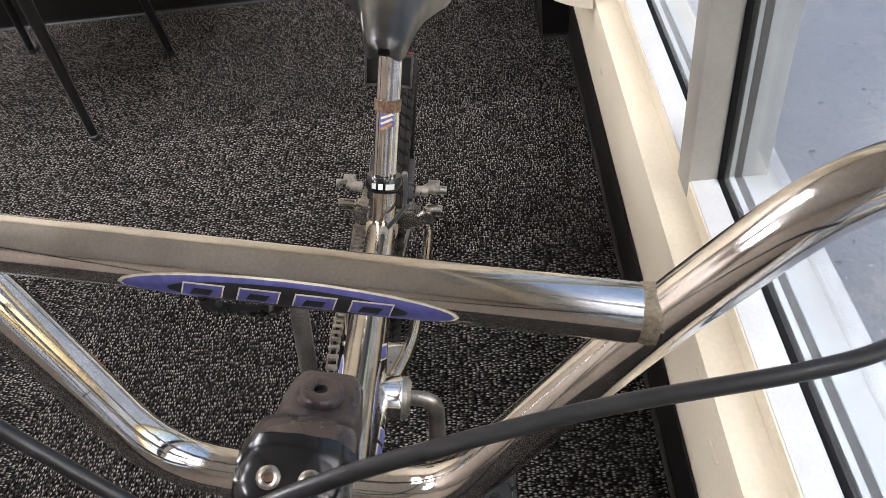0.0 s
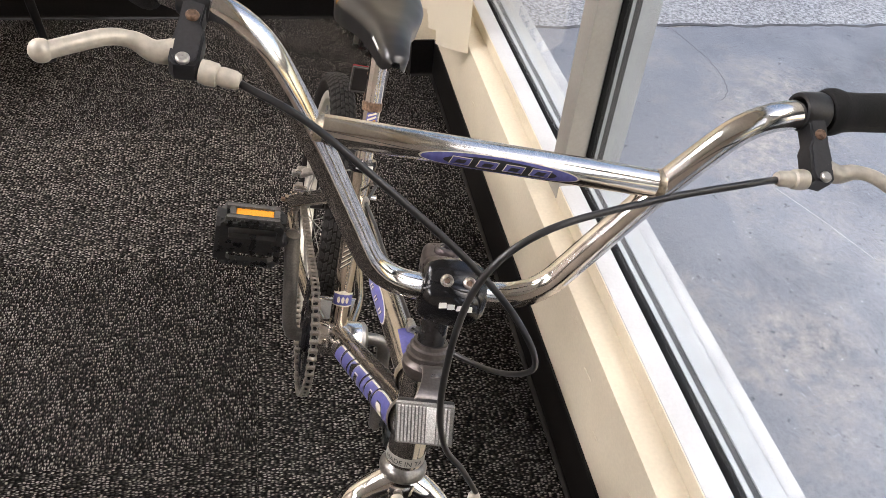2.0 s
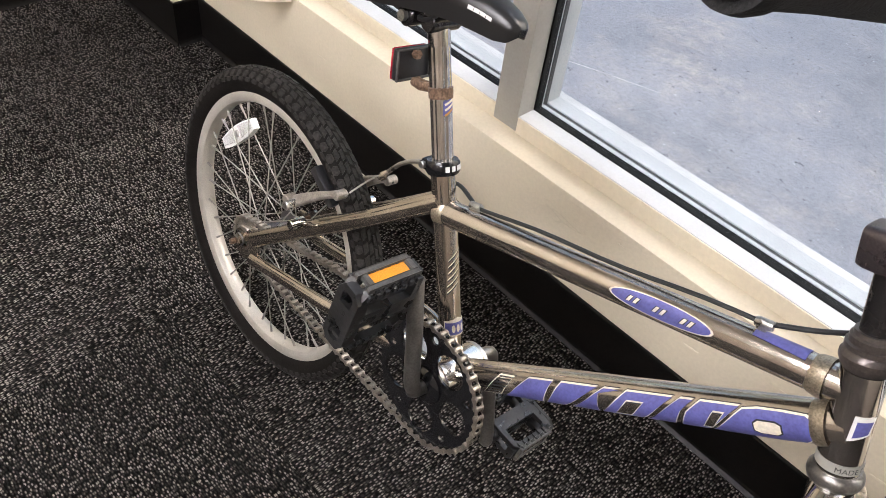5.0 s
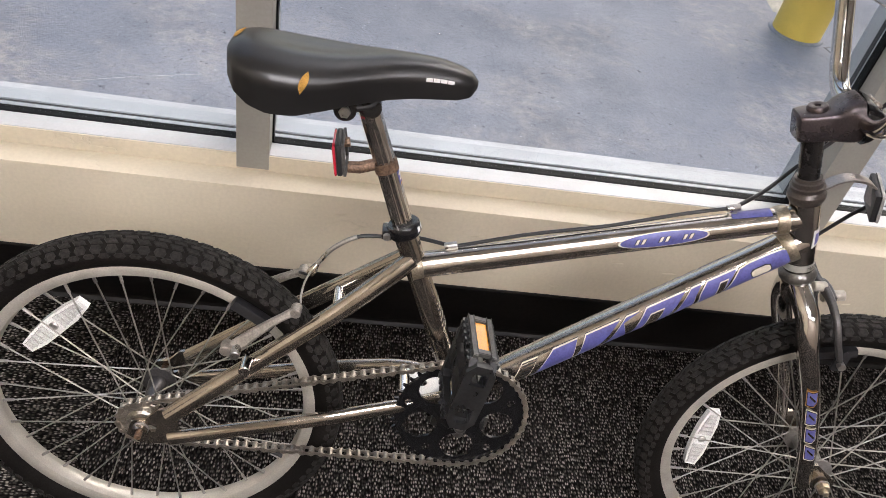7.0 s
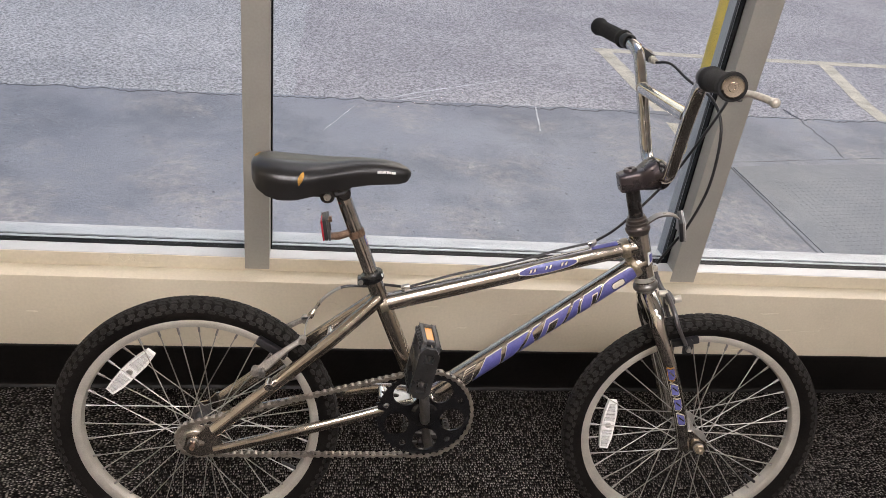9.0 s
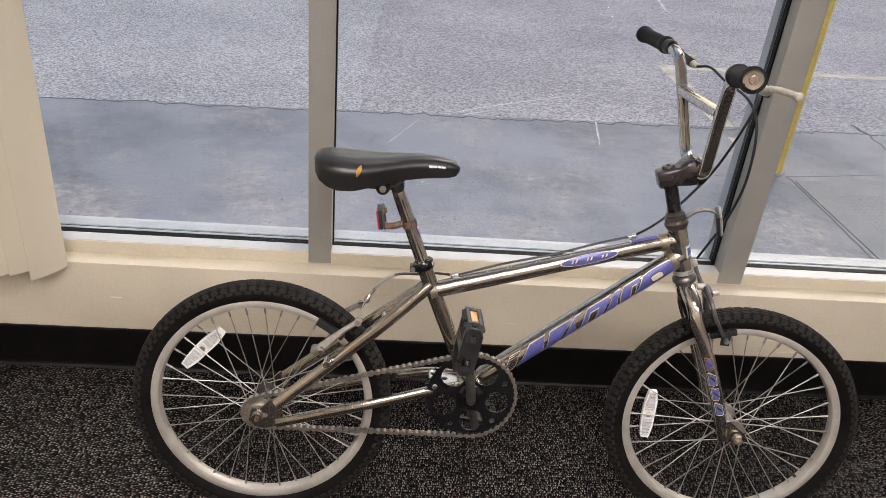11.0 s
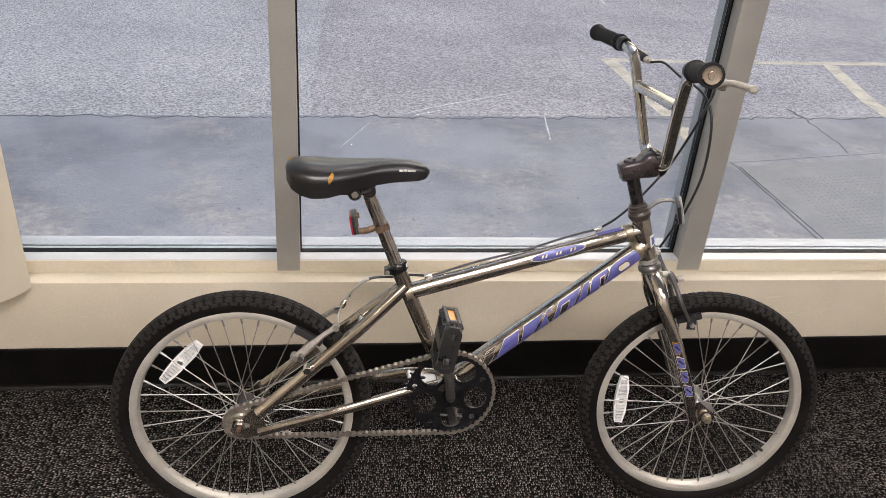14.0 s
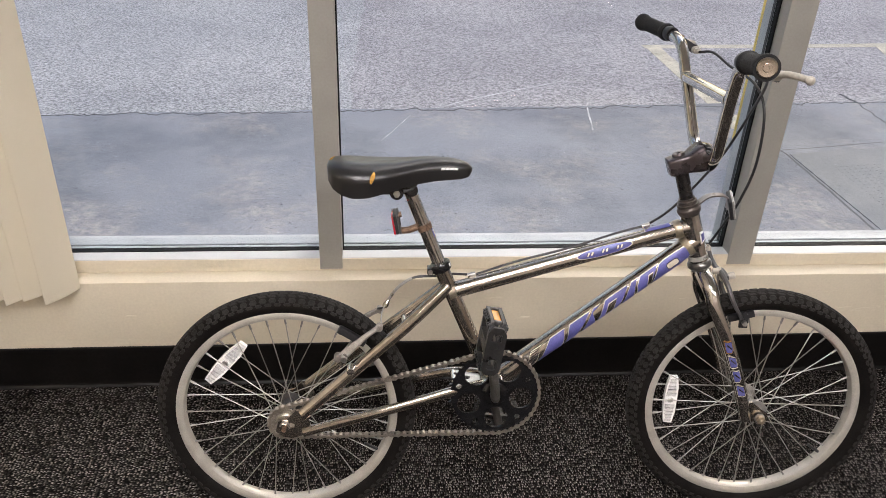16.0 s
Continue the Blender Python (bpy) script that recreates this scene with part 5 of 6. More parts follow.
bpart("cable_wire", bm, ALLOY, arm, turn=True)
bm = rod(bmesh.new(), cal(0.064, -0.064, 0.008), cal(0.064, -0.064, 0.022), 0.0062, 12)
bpart("pinch_bolt", bm, LEVER_WHITE, arm, turn=True)
for s in (-1, 1):
    m = Matrix.Translation((0.9, s * 0.021, 0.471)) @ Matrix.Rotation(radians(-15), 4, "Y")
    bm = box(bmesh.new(), -0.026, 0.026, -0.0065, 0.0065, -0.0065, 0.0065, 0.003, m)
    bpart("brake_pad", bm, BLACK, arm, turn=True)
    bm = plate(bmesh.new(), [(-0.008, -0.014), (0.008, -0.014), (0.0085, 0.012), (0.0, 0.02), (-0.0085, 0.012)], [ring_pts(0, -0.003, 0.0035, 10)], 0.005, Matrix.Translation((0.902, s * 0.034 + 0.0025, 0.466)) @ ALONG_V)
    bpart("pad_holder", bm, BLACK, arm, turn=True)
    bm = hexnut(bmesh.new(), (0.902, s * 0.036, 0.4635), (0.902, s * 0.044, 0.4635), 0.0055)
    bpart("pad_nut", bm, ALLOY, arm, turn=True)

# rear linear-pull brake
for s in (-1, 1):
    a0, a1 = V3((0.110, s * 0.060, 0.400)), V3((0.184, s * 0.043, 0.457))
    mid = a0 + (a1 - a0) * 0.4 + V3((0, 0, 0.003))
    bm = strap(bmesh.new(), smooth_path([a0, mid, a0 + (a1 - a0) * 0.72 + V3((0, 0, 0.003)), a1], 5), (-0.25, s * 0.9, 0.3), [0.0165, 0.0168, 0.0164, 0.0156, 0.0146, 0.0136, 0.0127, 0.0118, 0.011, 0.0104, 0.0098, 0.0095, 0.0096, 0.0102, 0.0112, 0.011], 0.0095)
    rod(bm, a1 + V3((0, -0.0085, 0)), a1 + V3((0, 0.0085, 0)), 0.0066, 14)
    rod(bm, a0 + V3((-0.004, -0.009, 0.003)), a0 + V3((-0.004, 0.008, 0.003)), 0.0078, 14)
    va = bpart("brake_arm", bm, BRAKE_ALLOY, bike, "dull alloy rear brake arm")
    bm = rod(bmesh.new(), (0.13, s * 0.05, 0.378), (0.13, s * 0.074, 0.378), 0.0075, 14)
    bpart("pivot_bolt", bm, CHROME, va)
    bm = rod(bmesh.new(), (0.118, s * 0.05, 0.405), (0.118, s * 0.078, 0.405), 0.0062, 12)
    bpart("cable_bolt", rod(bmesh.new(), a1 + V3((0, -0.008, 0)), a1 + V3((0, 0.008, 0)), 0.0048, 10), ALLOY, va)
    bpart("pad_bolt", bm, ALLOY, va)
    m = Matrix.Translation((0.131, s * 0.024, 0.43)) @ Matrix.Rotation(radians(32), 4, "Y")
    bm = box(bmesh.new(), -0.03, 0.03, -0.0075, 0.0075, -0.007, 0.007, 0.003, m)
    bpart("brake_pad", bm, BLACK, va)
bm = sweep(bmesh.new(), smooth_path([(0.2, 0.016, 0.487), (0.19, 0.0, 0.474), (0.187, -0.02, 0.463), (0.19, -0.04, 0.458)], 5), 0.0013, 6)
bpart("cable_wire", bm, ALLOY)
bm = lathe(bmesh.new(), [(0.0001, 0), (0.005, 0.001), (0.006, 0.007), (0.0045, 0.013), (0.003, 0.018), (0.0001, 0.018)], along((0.193, 0.012, 0.474), (0.202, 0.016, 0.49)), 12)
bpart("cable_carrier", bm, DARK_CHROME)
bpart("cable_wire", sweep(bmesh.new(), smooth_path([(0.193, 0.012, 0.474), (0.18, 0.03, 0.464), (0.19, 0.043, 0.457)], 5), 0.0022, 8), CABLE)

# seat post, clamp, reflector
P_LO, P_HI = V3((0.302, 0, 0.563)), V3((0.2415, 0, 0.712))
post_d = (P_HI - P_LO).normalized()
bm = bmesh.new()
n = 48
m = along(P_LO, P_HI)
L_P = (P_HI - P_LO).length
rings = [[bm.verts.new(m @ V3((r * math.cos(2 * math.pi * k / n), r * math.sin(2 * math.pi * k / n), h)))
          for k in range(n) for r in [0.0128 - (fl * 0.0011 if k % 4 in (1, 2) else 0)]] for h, fl in ((0, 1), (L_P * 0.86, 1), (L_P * 0.88, 0), (L_P + 0.01, 0))]
for a, b in zip(rings, rings[1:]):
    for k in range(n):
        bm.faces.new((a[k], a[(k + 1) % n], b[(k + 1) % n], b[k]))
bm.faces.new(rings[-1])
post = bpart("seat_post", bm, CHROME, bike, "fluted chrome seat post")
bm = lathe(bmesh.new(), [(0.0128, -0.006), (0.0185, -0.006), (0.0205, -0.003), (0.0205, 0.008), (0.0185, 0.011), (0.0128, 0.011)], along(P_LO, P_HI), 28, closed=True)
box(bm, 0.275, 0.288, -0.011, 0.011, 0.551, 0.564, 0.003)
clamp = bpart("seat_clamp", bm, GLOSS_BLACK, bike, "glossy black seat clamp")
bm = rod(bmesh.new(), (0.281, -0.016, 0.5575), (0.281, 0.016, 0.5575), 0.0045, 12)
bpart("clamp_bolt", bm, ALLOY, clamp)
for k in (-28, -6, 16, 30):
    bm = patch(bmesh.new(), [(-0.0005, 90 + k - 8), (0.006, 90 + k - 8), (0.006, 90 + k + 6), (-0.0005, 90 + k + 6)], P_LO, P_HI, 0.0205, 0.0004, 0.003)
    bpart("clamp_mark", bm, WHITE_INK, clamp, "plain white maker's mark")
B0 = P_LO + post_d * 0.0885
bm = lathe(bmesh.new(), [(0.0128, -0.006), (0.0142, -0.006), (0.0145, 0.006), (0.0128, 0.006)], along(B0, B0 + post_d), 24, closed=True)
sweep(bm, [B0 + V3((-0.012, -0.004, 0)), B0 + V3((-0.03, -0.004, -0.007)), B0 + V3((-0.043, -0.003, -0.008))], 0.0055, 10, squash=0.8)
sweep(bm, [B0 + V3((-0.012, 0.004, 0)), B0 + V3((-0.03, 0.004, -0.007)), B0 + V3((-0.043, 0.003, -0.008))], 0.0055, 10, squash=0.8)
sref = bpart("reflector_bracket", bm, RUST, post, "rusty reflector band")
m = Matrix.Translation((0.2135, -0.003, 0.6555)) @ Matrix.Rotation(radians(-10), 4, "Y")
bm = box(bmesh.new(), -0.002, 0.0055, -0.0265, 0.0265, -0.019, 0.019, 0.004, m)
housing = bpart("housing", bm, BLACK, post, "black reflector housing")
bm = bmesh.new()
for y0, y1, z0, z1 in ((-0.0262, 0.0262, 0.0165, 0.0187), (-0.0262, 0.0262, -0.0187, -0.0165), (-0.0262, -0.0240, -0.0165, 0.0165), (0.0240, 0.0262, -0.0165, 0.0165)):
    box(bm, 0.0054, 0.0090, y0, y1, z0, z1, 0.0008, m)
bpart("housing_rim", bm, PEDAL_GREY, housing)
bm = box(bmesh.new(), -0.005, -0.001, -0.0258, 0.0258, -0.0185, 0.0185, 0.003, m)
bpart("reflector_lens", bm, RED, post, "red rear reflector")
bm = hexnut(bmesh.new(), m @ V3((0.007, 0.0, 0.012)), m @ V3((0.014, 0, 0.012)), 0.0055)
bpart("housing_nut", bm, RUST, post)
bm = patch(bmesh.new(), [(0.064, 55), (0.080, 58), (0.083, 120), (0.068, 128)], P_LO, P_HI, 0.0128, 0.0004)
bpart("decal", bm, BLUE, post)
for k in range(3):
    bm = patch(bmesh.new(), [(0.063 + k * 0.006, 66), (0.0652 + k * 0.006, 62), (0.0722 + k * 0.005, 112), (0.070 + k * 0.005, 120)], P_LO, P_HI, 0.0128, 0.0007, 0.004)
    bpart("decal_mark", bm, ORANGE_INK if k == 0 else CREAM_INK, post)

# saddle
S_U = [0.0905, 0.0935, 0.102, 0.118, 0.138, 0.165, 0.195, 0.225, 0.255, 0.285, 0.312, 0.334, 0.348, 0.3545]
S_W = [0.024, 0.040, 0.054, 0.0645, 0.0695, 0.069, 0.061, 0.048, 0.0365, 0.029, 0.0245, 0.0205, 0.0155, 0.006]
S_T = [0.766, 0.771, 0.7745, 0.7765, 0.7758, 0.7745, 0.7745, 0.7755, 0.7775, 0.7785, 0.7775, 0.7735, 0.768, 0.7605]
S_B = [0.758, 0.742, 0.729, 0.7195, 0.7145, 0.7155, 0.7225, 0.7295, 0.735, 0.739, 0.7405, 0.7415, 0.745, 0.7535]


def curve_at(xs, ys, x):
    return float(np.interp(x, xs, ys))


def saddle_point(u, q):
    """q runs from -1 (room-side skirt) over the crown (0) to 1."""
    w, t, b = curve_at(S_U, S_W, u), curve_at(S_U, S_T, u), curve_at(S_U, S_B, u)
    a = abs(q) * math.pi / 2
    v = w * math.sin(a) ** 0.85 * (1 - 0.12 * max(0, abs(q) - 0.75) / 0.25)
    z = b + (t - b) * max(0.0, math.cos(a)) ** 0.55
    if 0.1 < u < 0.26:
        z -= 0.004 * math.exp(-(q / 0.16) ** 2) * math.sin((u - 0.1) / 0.16 * math.pi)
    return V3((u, math.copysign(v, q), z))


US = [0.0905 + (0.3545 - 0.0905) * (0.5 - 0.5 * math.cos(math.pi * k / 44)) for k in range(45)]
QS = [-1 + 2 * k / 28 for k in range(29)]
bm = bmesh.new()
grid = [[bm.verts.new(saddle_point(u, q)) for q in QS] for u in US]
for a, b in zip(grid, grid[1:]):
    for k in range(len(QS) - 1):
        bm.faces.new((a[k], a[k + 1], b[k + 1], b[k]))
under = [[bm.verts.new((u, saddle_point(u, q).y * 0.9, saddle_point(u, 1).z + 0.008)) for q in (-1, 1)] for u in US]
for i in range(len(US) - 1):
    bm.faces.new((grid[i][0], grid[i + 1][0], under[i + 1][0], under[i][0]))
    bm.faces.new((grid[i][-1], under[i][-1], under[i + 1][-1], grid[i + 1][-1]))
    bm.faces.new((under[i][0], under[i + 1][0], under[i + 1][1], under[i][1]))
bm.faces.new([*grid[0], under[0][1], under[0][0]])
bm.faces.new([*grid[-1], under[-1][1], under[-1][0]])
saddle = bpart("saddle", bm, VINYL, bike, "worn black vinyl saddle with torn corners")


def saddle_patch(u0, u1, q0, q1, lift, curve=0.0, nu=8, nq=4):
    bm = bmesh.new()
    g = []
    for i in range(nu + 1):
        row = []
        for j in range(nq + 1):
            f, h = i / nu, j / nq
            wid = 1 - curve * abs(2 * h - 1) ** 2
            u = (u0 + u1) / 2 + (u1 - u0) * (f - 0.5) * wid + curve * 0.006 * (h - 0.5)
            q = q0 + (q1 - q0) * h
            p = saddle_point(u, q)
            e = 0.002
            nn = (saddle_point(u + e, q) - p).cross(saddle_point(u, q + e * 4) - p).normalized()
            if nn.y * q < 0:
                nn = -nn
            row.append(bm.verts.new(p + nn * lift))
        g.append(row)
    for a, b in zip(g, g[1:]):
        for k in range(nq):
            bm.faces.new((a[k], a[k + 1], b[k + 1], b[k]))
    return bm


bpart("torn_edge", saddle_patch(0.1685, 0.1775, -0.87, -0.56, 0.0006, 1.0), FOAM_ORANGE, saddle, "orange foam showing through a tear")
bpart("torn_edge", saddle_patch(0.0945, 0.1025, -0.1, 0.3, 0.0007, 0.6), FOAM_ORANGE, saddle)
for k in range(4):
    bpart("maker_mark", saddle_patch(0.2965 + k * 0.0078, 0.3037 + k * 0.0078, -0.80, -0.715, 0.0005), WHITE_INK, saddle)
for s in (-1, 1):
    bm = sweep(bmesh.new(), smooth_path([(0.118, s * 0.03, 0.735), (0.15, s * 0.024, 0.722), (0.2, s * 0.02, 0.7155), (0.24, s * 0.02, 0.721), (0.252, s * 0.018, 0.733)], 6), 0.0035, 8)
    bpart("saddle_rail", bm, BLACK, saddle)
bm = bmesh.new()
rod(bm, (0.216, -0.03, 0.7165), (0.216, 0.03, 0.7165), 0.0125, 20)
rod(bm, (0.2435, -0.022, 0.7195), (0.2435, 0.022, 0.7195), 0.0115, 18)
box(bm, 0.214, 0.246, -0.02, 0.02, 0.712, 0.728, 0.003)
bpart("saddle_clamp", bm, BLACK_CHROME, saddle)
bm = hexnut(bmesh.new(), (0.216, -0.03, 0.7165), (0.216, -0.036, 0.7165), 0.0065)
bpart("clamp_nut", bm, ALLOY, saddle)

# drivetrain
GUNMETAL = material("gunmetal", (0.085, 0.08, 0.08), 0.35, 0.6, grain=400, grain_amt=0.3, blotch=40, blotch_amt=0.3, rough_var=0.1)
RING_V = -0.046
teeth = []
NT = 44
for k in range(NT):
    for f, r in ((0.0, 0.0865), (0.3, 0.0865), (0.42, 0.0925), (0.58, 0.0925), (0.7, 0.0865)):
        q = 2 * math.pi * (k + f) / NT
        teeth.append((r * math.cos(q), r * math.sin(q)))
holes = [ring_pts(0.0545 * math.cos(q), 0.0545 * math.sin(q), 0.0232, 28) for q in (2 * math.pi * k / 5 + radians(60) for k in range(5))]
holes += [ring_pts(0.072 * math.cos(q), 0.072 * math.sin(q), 0.0058, 14) for q in (2 * math.pi * k / 5 + radians(24) for k in range(5))]
bm = plate(bmesh.new(), teeth, holes, 0.0035, Matrix.Translation((BB.x, RING_V + 0.002, BB.z)) @ ALONG_V)
ring = bpart("chainring", bm, GLOSS_BLACK, bike, "black drilled steel chainring", False, False)
bm = lathe(bmesh.new(), [(0.011, 0.0), (0.026, 0.0), (0.026, 0.004), (0.019, 0.009), (0.011, 0.009)], Matrix.Translation((BB.x, RING_V - 0.0, BB.z)) @ ALONG_V, 28, closed=True)
bpart("ring_boss", bm, GLOSS_BLACK, ring)
PED_R, PED_L = V3((0.384, 0, 0.479)), V3((0.446, 0, 0.155))
bm = bmesh.new()
sweep(bm, smooth_path([(BB.x, 0.03, BB.z), (BB.x, -0.058, BB.z), (BB.x - 0.001, -0.0705, BB.z + 0.008), (BB.x - 0.004, -0.0765, BB.z + 0.03), (0.397, -0.083, 0.41), (PED_R.x, -0.09, PED_R.z), (PED_R.x - 0.001, -0.0905, PED_R.z + 0.01)], 6), 0.0108, 14, squash=0.85)
crank = bpart("crank_arm", bm, CRANK, bike, "dull one-piece steel crank")
bm = bmesh.new()
sweep(bm, smooth_path([(BB.x, 0.02, BB.z), (BB.x, 0.058, BB.z), (BB.x + 0.001, 0.074, BB.z - 0.008), (BB.x + 0.004, 0.08, BB.z - 0.03), (0.43, 0.086, 0.22), (PED_L.x, 0.092, PED_L.z), (PED_L.x, 0.0925, PED_L.z - 0.01)], 6), 0.0108, 14, squash=0.85)
bpart("crank_arm", bm, CRANK, bike, "dull one-piece steel crank")


def pedal(center, s, tilt):
    """A black resin platform pedal on its spindle; local x out along the spindle, y long, z thick."""
    c = center + V3((0, s * 0.147, 0))
    m = Matrix.Translation(c) @ Matrix.Rotation(radians(tilt), 4, "Y") @ Matrix.Rotation(radians(90 * s), 4, "Z")
    half = [(-0.041, 0.038), (-0.033, 0.0455)]
    for k in range(6):
        x = -0.027 + k * 0.0105
        half += [(x - 0.0032, 0.0448), (x - 0.0022, 0.0482), (x + 0.0022, 0.0482), (x + 0.0032, 0.0448)]
    half += [(0.036, 0.0455), (0.043, 0.038)]
    for k in range(3):
        y = 0.031 - k * 0.0105
        half += [(0.0425, y + 0.0032), (0.0462, y + 0.0022), (0.0462, y - 0.0022), (0.0425, y - 0.0032)]
    out = half + [(x, -y) for x, y in half[::-1]]
    hole = [[(-0.032, 0.011), (0.031, 0.011), (0.032, 0.031), (0.026, 0.037), (-0.026, 0.037), (-0.033, 0.031)], [(-0.032, -0.011), (-0.033, -0.031), (-0.026, -0.037), (0.026, -0.037), (0.032, -0.031), (0.031, -0.011)]]
    bm = plate(bmesh.new(), out, hole, 0.009, m @ Matrix.Translation((0, 0, -0.0155)))
    plate(bm, out, hole, 0.009, m @ Matrix.Translation((0, 0, 0.0065)))
    for x in (-0.039, 0.04):
        for y in (-0.037, 0.037):
            box(bm, x - 0.004, x + 0.004, y - 0.006, y + 0.006, -0.009, 0.009, 0.0, m)
    box(bm, -0.04, 0.042, -0.008, 0.008, -0.0095, 0.0095, 0.002, m)
    body = bpart("pedal", bm, PEDAL_BLACK, bike, "scuffed black resin pedal with amber reflectors", False, False)
    bm = lathe(bmesh.new(), [(0.0001, -0.062), (0.0065, -0.062), (0.0072, -0.05), (0.011, -0.046), (0.011, 0.04), (0.0001, 0.043)], m @ Matrix.Rotation(radians(90), 4, "Y"), 16)
    bpart("spindle", bm, BLACK, body)
    bm = plate(bmesh.new(), [(-0.034, -0.0165), (0.034, -0.0165), (0.045, -0.0085), (0.045, 0.0085), (0.034, 0.0165), (-0.034, 0.0165), (-0.045, 0.0085), (-0.045, -0.0085)], [[(0.015, -0.0085), (0.033, -0.0085), (0.036, -0.004), (0.036, 0.004), (0.033, 0.0085), (0.015, 0.0085)], [(-0.036, -0.004), (-0.033, -0.0085), (-0.019, -0.0085), (-0.019, 0.0085), (-0.033, 0.0085), (-0.036, 0.004)]], 0.0055, m @ Matrix.Translation((0.043, 0, 0)) @ Matrix.Rotation(radians(90), 4, "Y") @ Matrix.Rotation(radians(90), 4, "Z"))
    bpart("end_plate", bm, PEDAL_BLACK, body, "", False, False)
    for k in range(7):
        for y in (-0.041, 0.041):
            for z in (-1, 1):
                bpart("stud", box(bmesh.new(), -0.034 + k * 0.011, -0.028 + k * 0.011, y - 0.003, y + 0.003, z * 0.0158 - 0.0025, z * 0.0158 + 0.0025, 0.0, m), PEDAL_BLACK, body, "", False, False)
    for y in (-1,):
        bm = bmesh.new()
        for z in (-1, 1):
            box(bm, -0.034, 0.036, y * 0.0475 - 0.003, y * 0.0475 + 0.003, z * 0.0105 - 0.0032, z * 0.0105 + 0.0032, 0.001, m)
        for x in (-0.03, 0.028):
            box(bm, x - 0.004, x + 0.004, y * 0.0475 - 0.003, y * 0.0475 + 0.003, -0.0075, 0.0075, 0.001, m)
        bpart("reflector_frame", bm, PEDAL_GREY, body, "greyed resin frame round the reflector")
        bm = box(bmesh.new(), -0.0255, 0.0235, y * 0.0455 - 0.002, y * 0.0455 + 0.002, -0.0068, 0.0068, 0.0006, m)
        bpart("pedal_reflector", bm, AMBER, body, "amber pedal reflector")
    return body


pedal(PED_R, -1, 99)
pedal(PED_L, 1, 6)

# rear sprocket and chain
SPR = V3((0, RING_V, HUB_R.z))
teeth = []
for k in range(16):
    for f, r in ((0.0, 0.0295), (0.3, 0.0295), (0.42, 0.0352), (0.58, 0.0352), (0.7, 0.0295)):
        q = 2 * math.pi * (k + f) / 16
        teeth.append((r * math.cos(q), r * math.sin(q)))
bm = plate(bmesh.new(), teeth, [ring_pts(0, 0, 0.014, 18)], 0.003, Matrix.Translation(SPR + V3((0, 0.0015, 0))) @ ALONG_V)
lathe(bm, [(0.009, 0.002), (0.0215, 0.002), (0.0215, 0.006), (0.019, 0.0085), (0.009, 0.0085)], Matrix.Translation(SPR) @ ALONG_V, 24, closed=True)
bpart("rear_sprocket", bm, CHAIN, bike, "dirty single-speed sprocket", False, False)
R1, R2 = 0.0895, 0.0325
dc = V3((BB.x, BB.z)) - V3((0, HUB_R.z))
D = dc.length
base, dev = math.atan2(dc.y, dc.x), math.asin((R1 - R2) / D)
line = []
th0 = base + math.pi / 2 + dev
for k in range(61):
    q = th0 - (math.pi + 2 * dev) * k / 60
    line.append((BB.x + R1 * math.cos(q), BB.z + R1 * math.sin(q)))
th1 = base - math.pi / 2 - dev
lo_a = (BB.x + R1 * math.cos(th1), BB.z + R1 * math.sin(th1))
for k in range(41):
    q = th1 - (math.pi - 2 * dev) * k / 40
    line.append((R2 * math.cos(q), HUB_R.z + R2 * math.sin(q)))
line.append(line[0])
acc = [0.0]
for a, b in zip(line, line[1:]):
    acc.append(acc[-1] + math.hypot(b[0] - a[0], b[1] - a[1]))
NL = 2 * round(acc[-1] / 0.0127 / 2)


def on_chain(s):
    s = s % acc[-1]
    i = min(max(int(np.searchsorted(acc, s)) - 1, 0), len(line) - 2)
    f = (s - acc[i]) / max(1e-9, acc[i + 1] - acc[i])
    return V3((line[i][0] + (line[i + 1][0] - line[i][0]) * f, RING_V, line[i][1] + (line[i + 1][1] - line[i][1]) * f))


def link_plate(bm, p, q, v, h, thick):
    d = (q - p).normalized()
    n = V3((-d.z, 0, d.x))
    loop = []
    for c, o, sg in ((p, q, -1), (q, p, 1)):
        for k in range(5):
            an = math.pi * (k / 4 - 0.5)
            loop.append(c + d * (sg * h * math.cos(an)) + n * (sg * h * math.sin(an)))
        loop.append((c + o) / 2 + n * (sg * h * 0.5))
    wv = [bm.verts.new(x + V3((0, v, 0))) for x in loop]
    wv2 = [bm.verts.new(x + V3((0, v + thick, 0))) for x in loop]
    bm.faces.new(wv)
    bm.faces.new(wv2[::-1])
    for i in range(len(wv)):
        j = (i + 1) % len(wv)
        bm.faces.new((wv[i], wv2[i], wv2[j], wv[j]))


bm = bmesh.new()
for i in range(NL):
    p, q = on_chain(acc[-1] * i / NL), on_chain(acc[-1] * (i + 1) / NL)
    o = 0.0048 if i % 2 else 0.0033
    for v in (-o - 0.0011, o):
        link_plate(bm, p, q, v, 0.0041, 0.0011)
    sweep(bm, [p + V3((0, -0.0066, 0)), p + V3((0, 0.0066, 0))], 0.0023, 6)
    sweep(bm, [p + V3((0, -0.0032, 0)), p + V3((0, 0.0032, 0))], 0.0038, 8)
chain = bpart("chain", bm, CHAIN_STEEL, bike, "silver roller chain, slightly dirty", False, False)

# wheels
KNOBS = 84


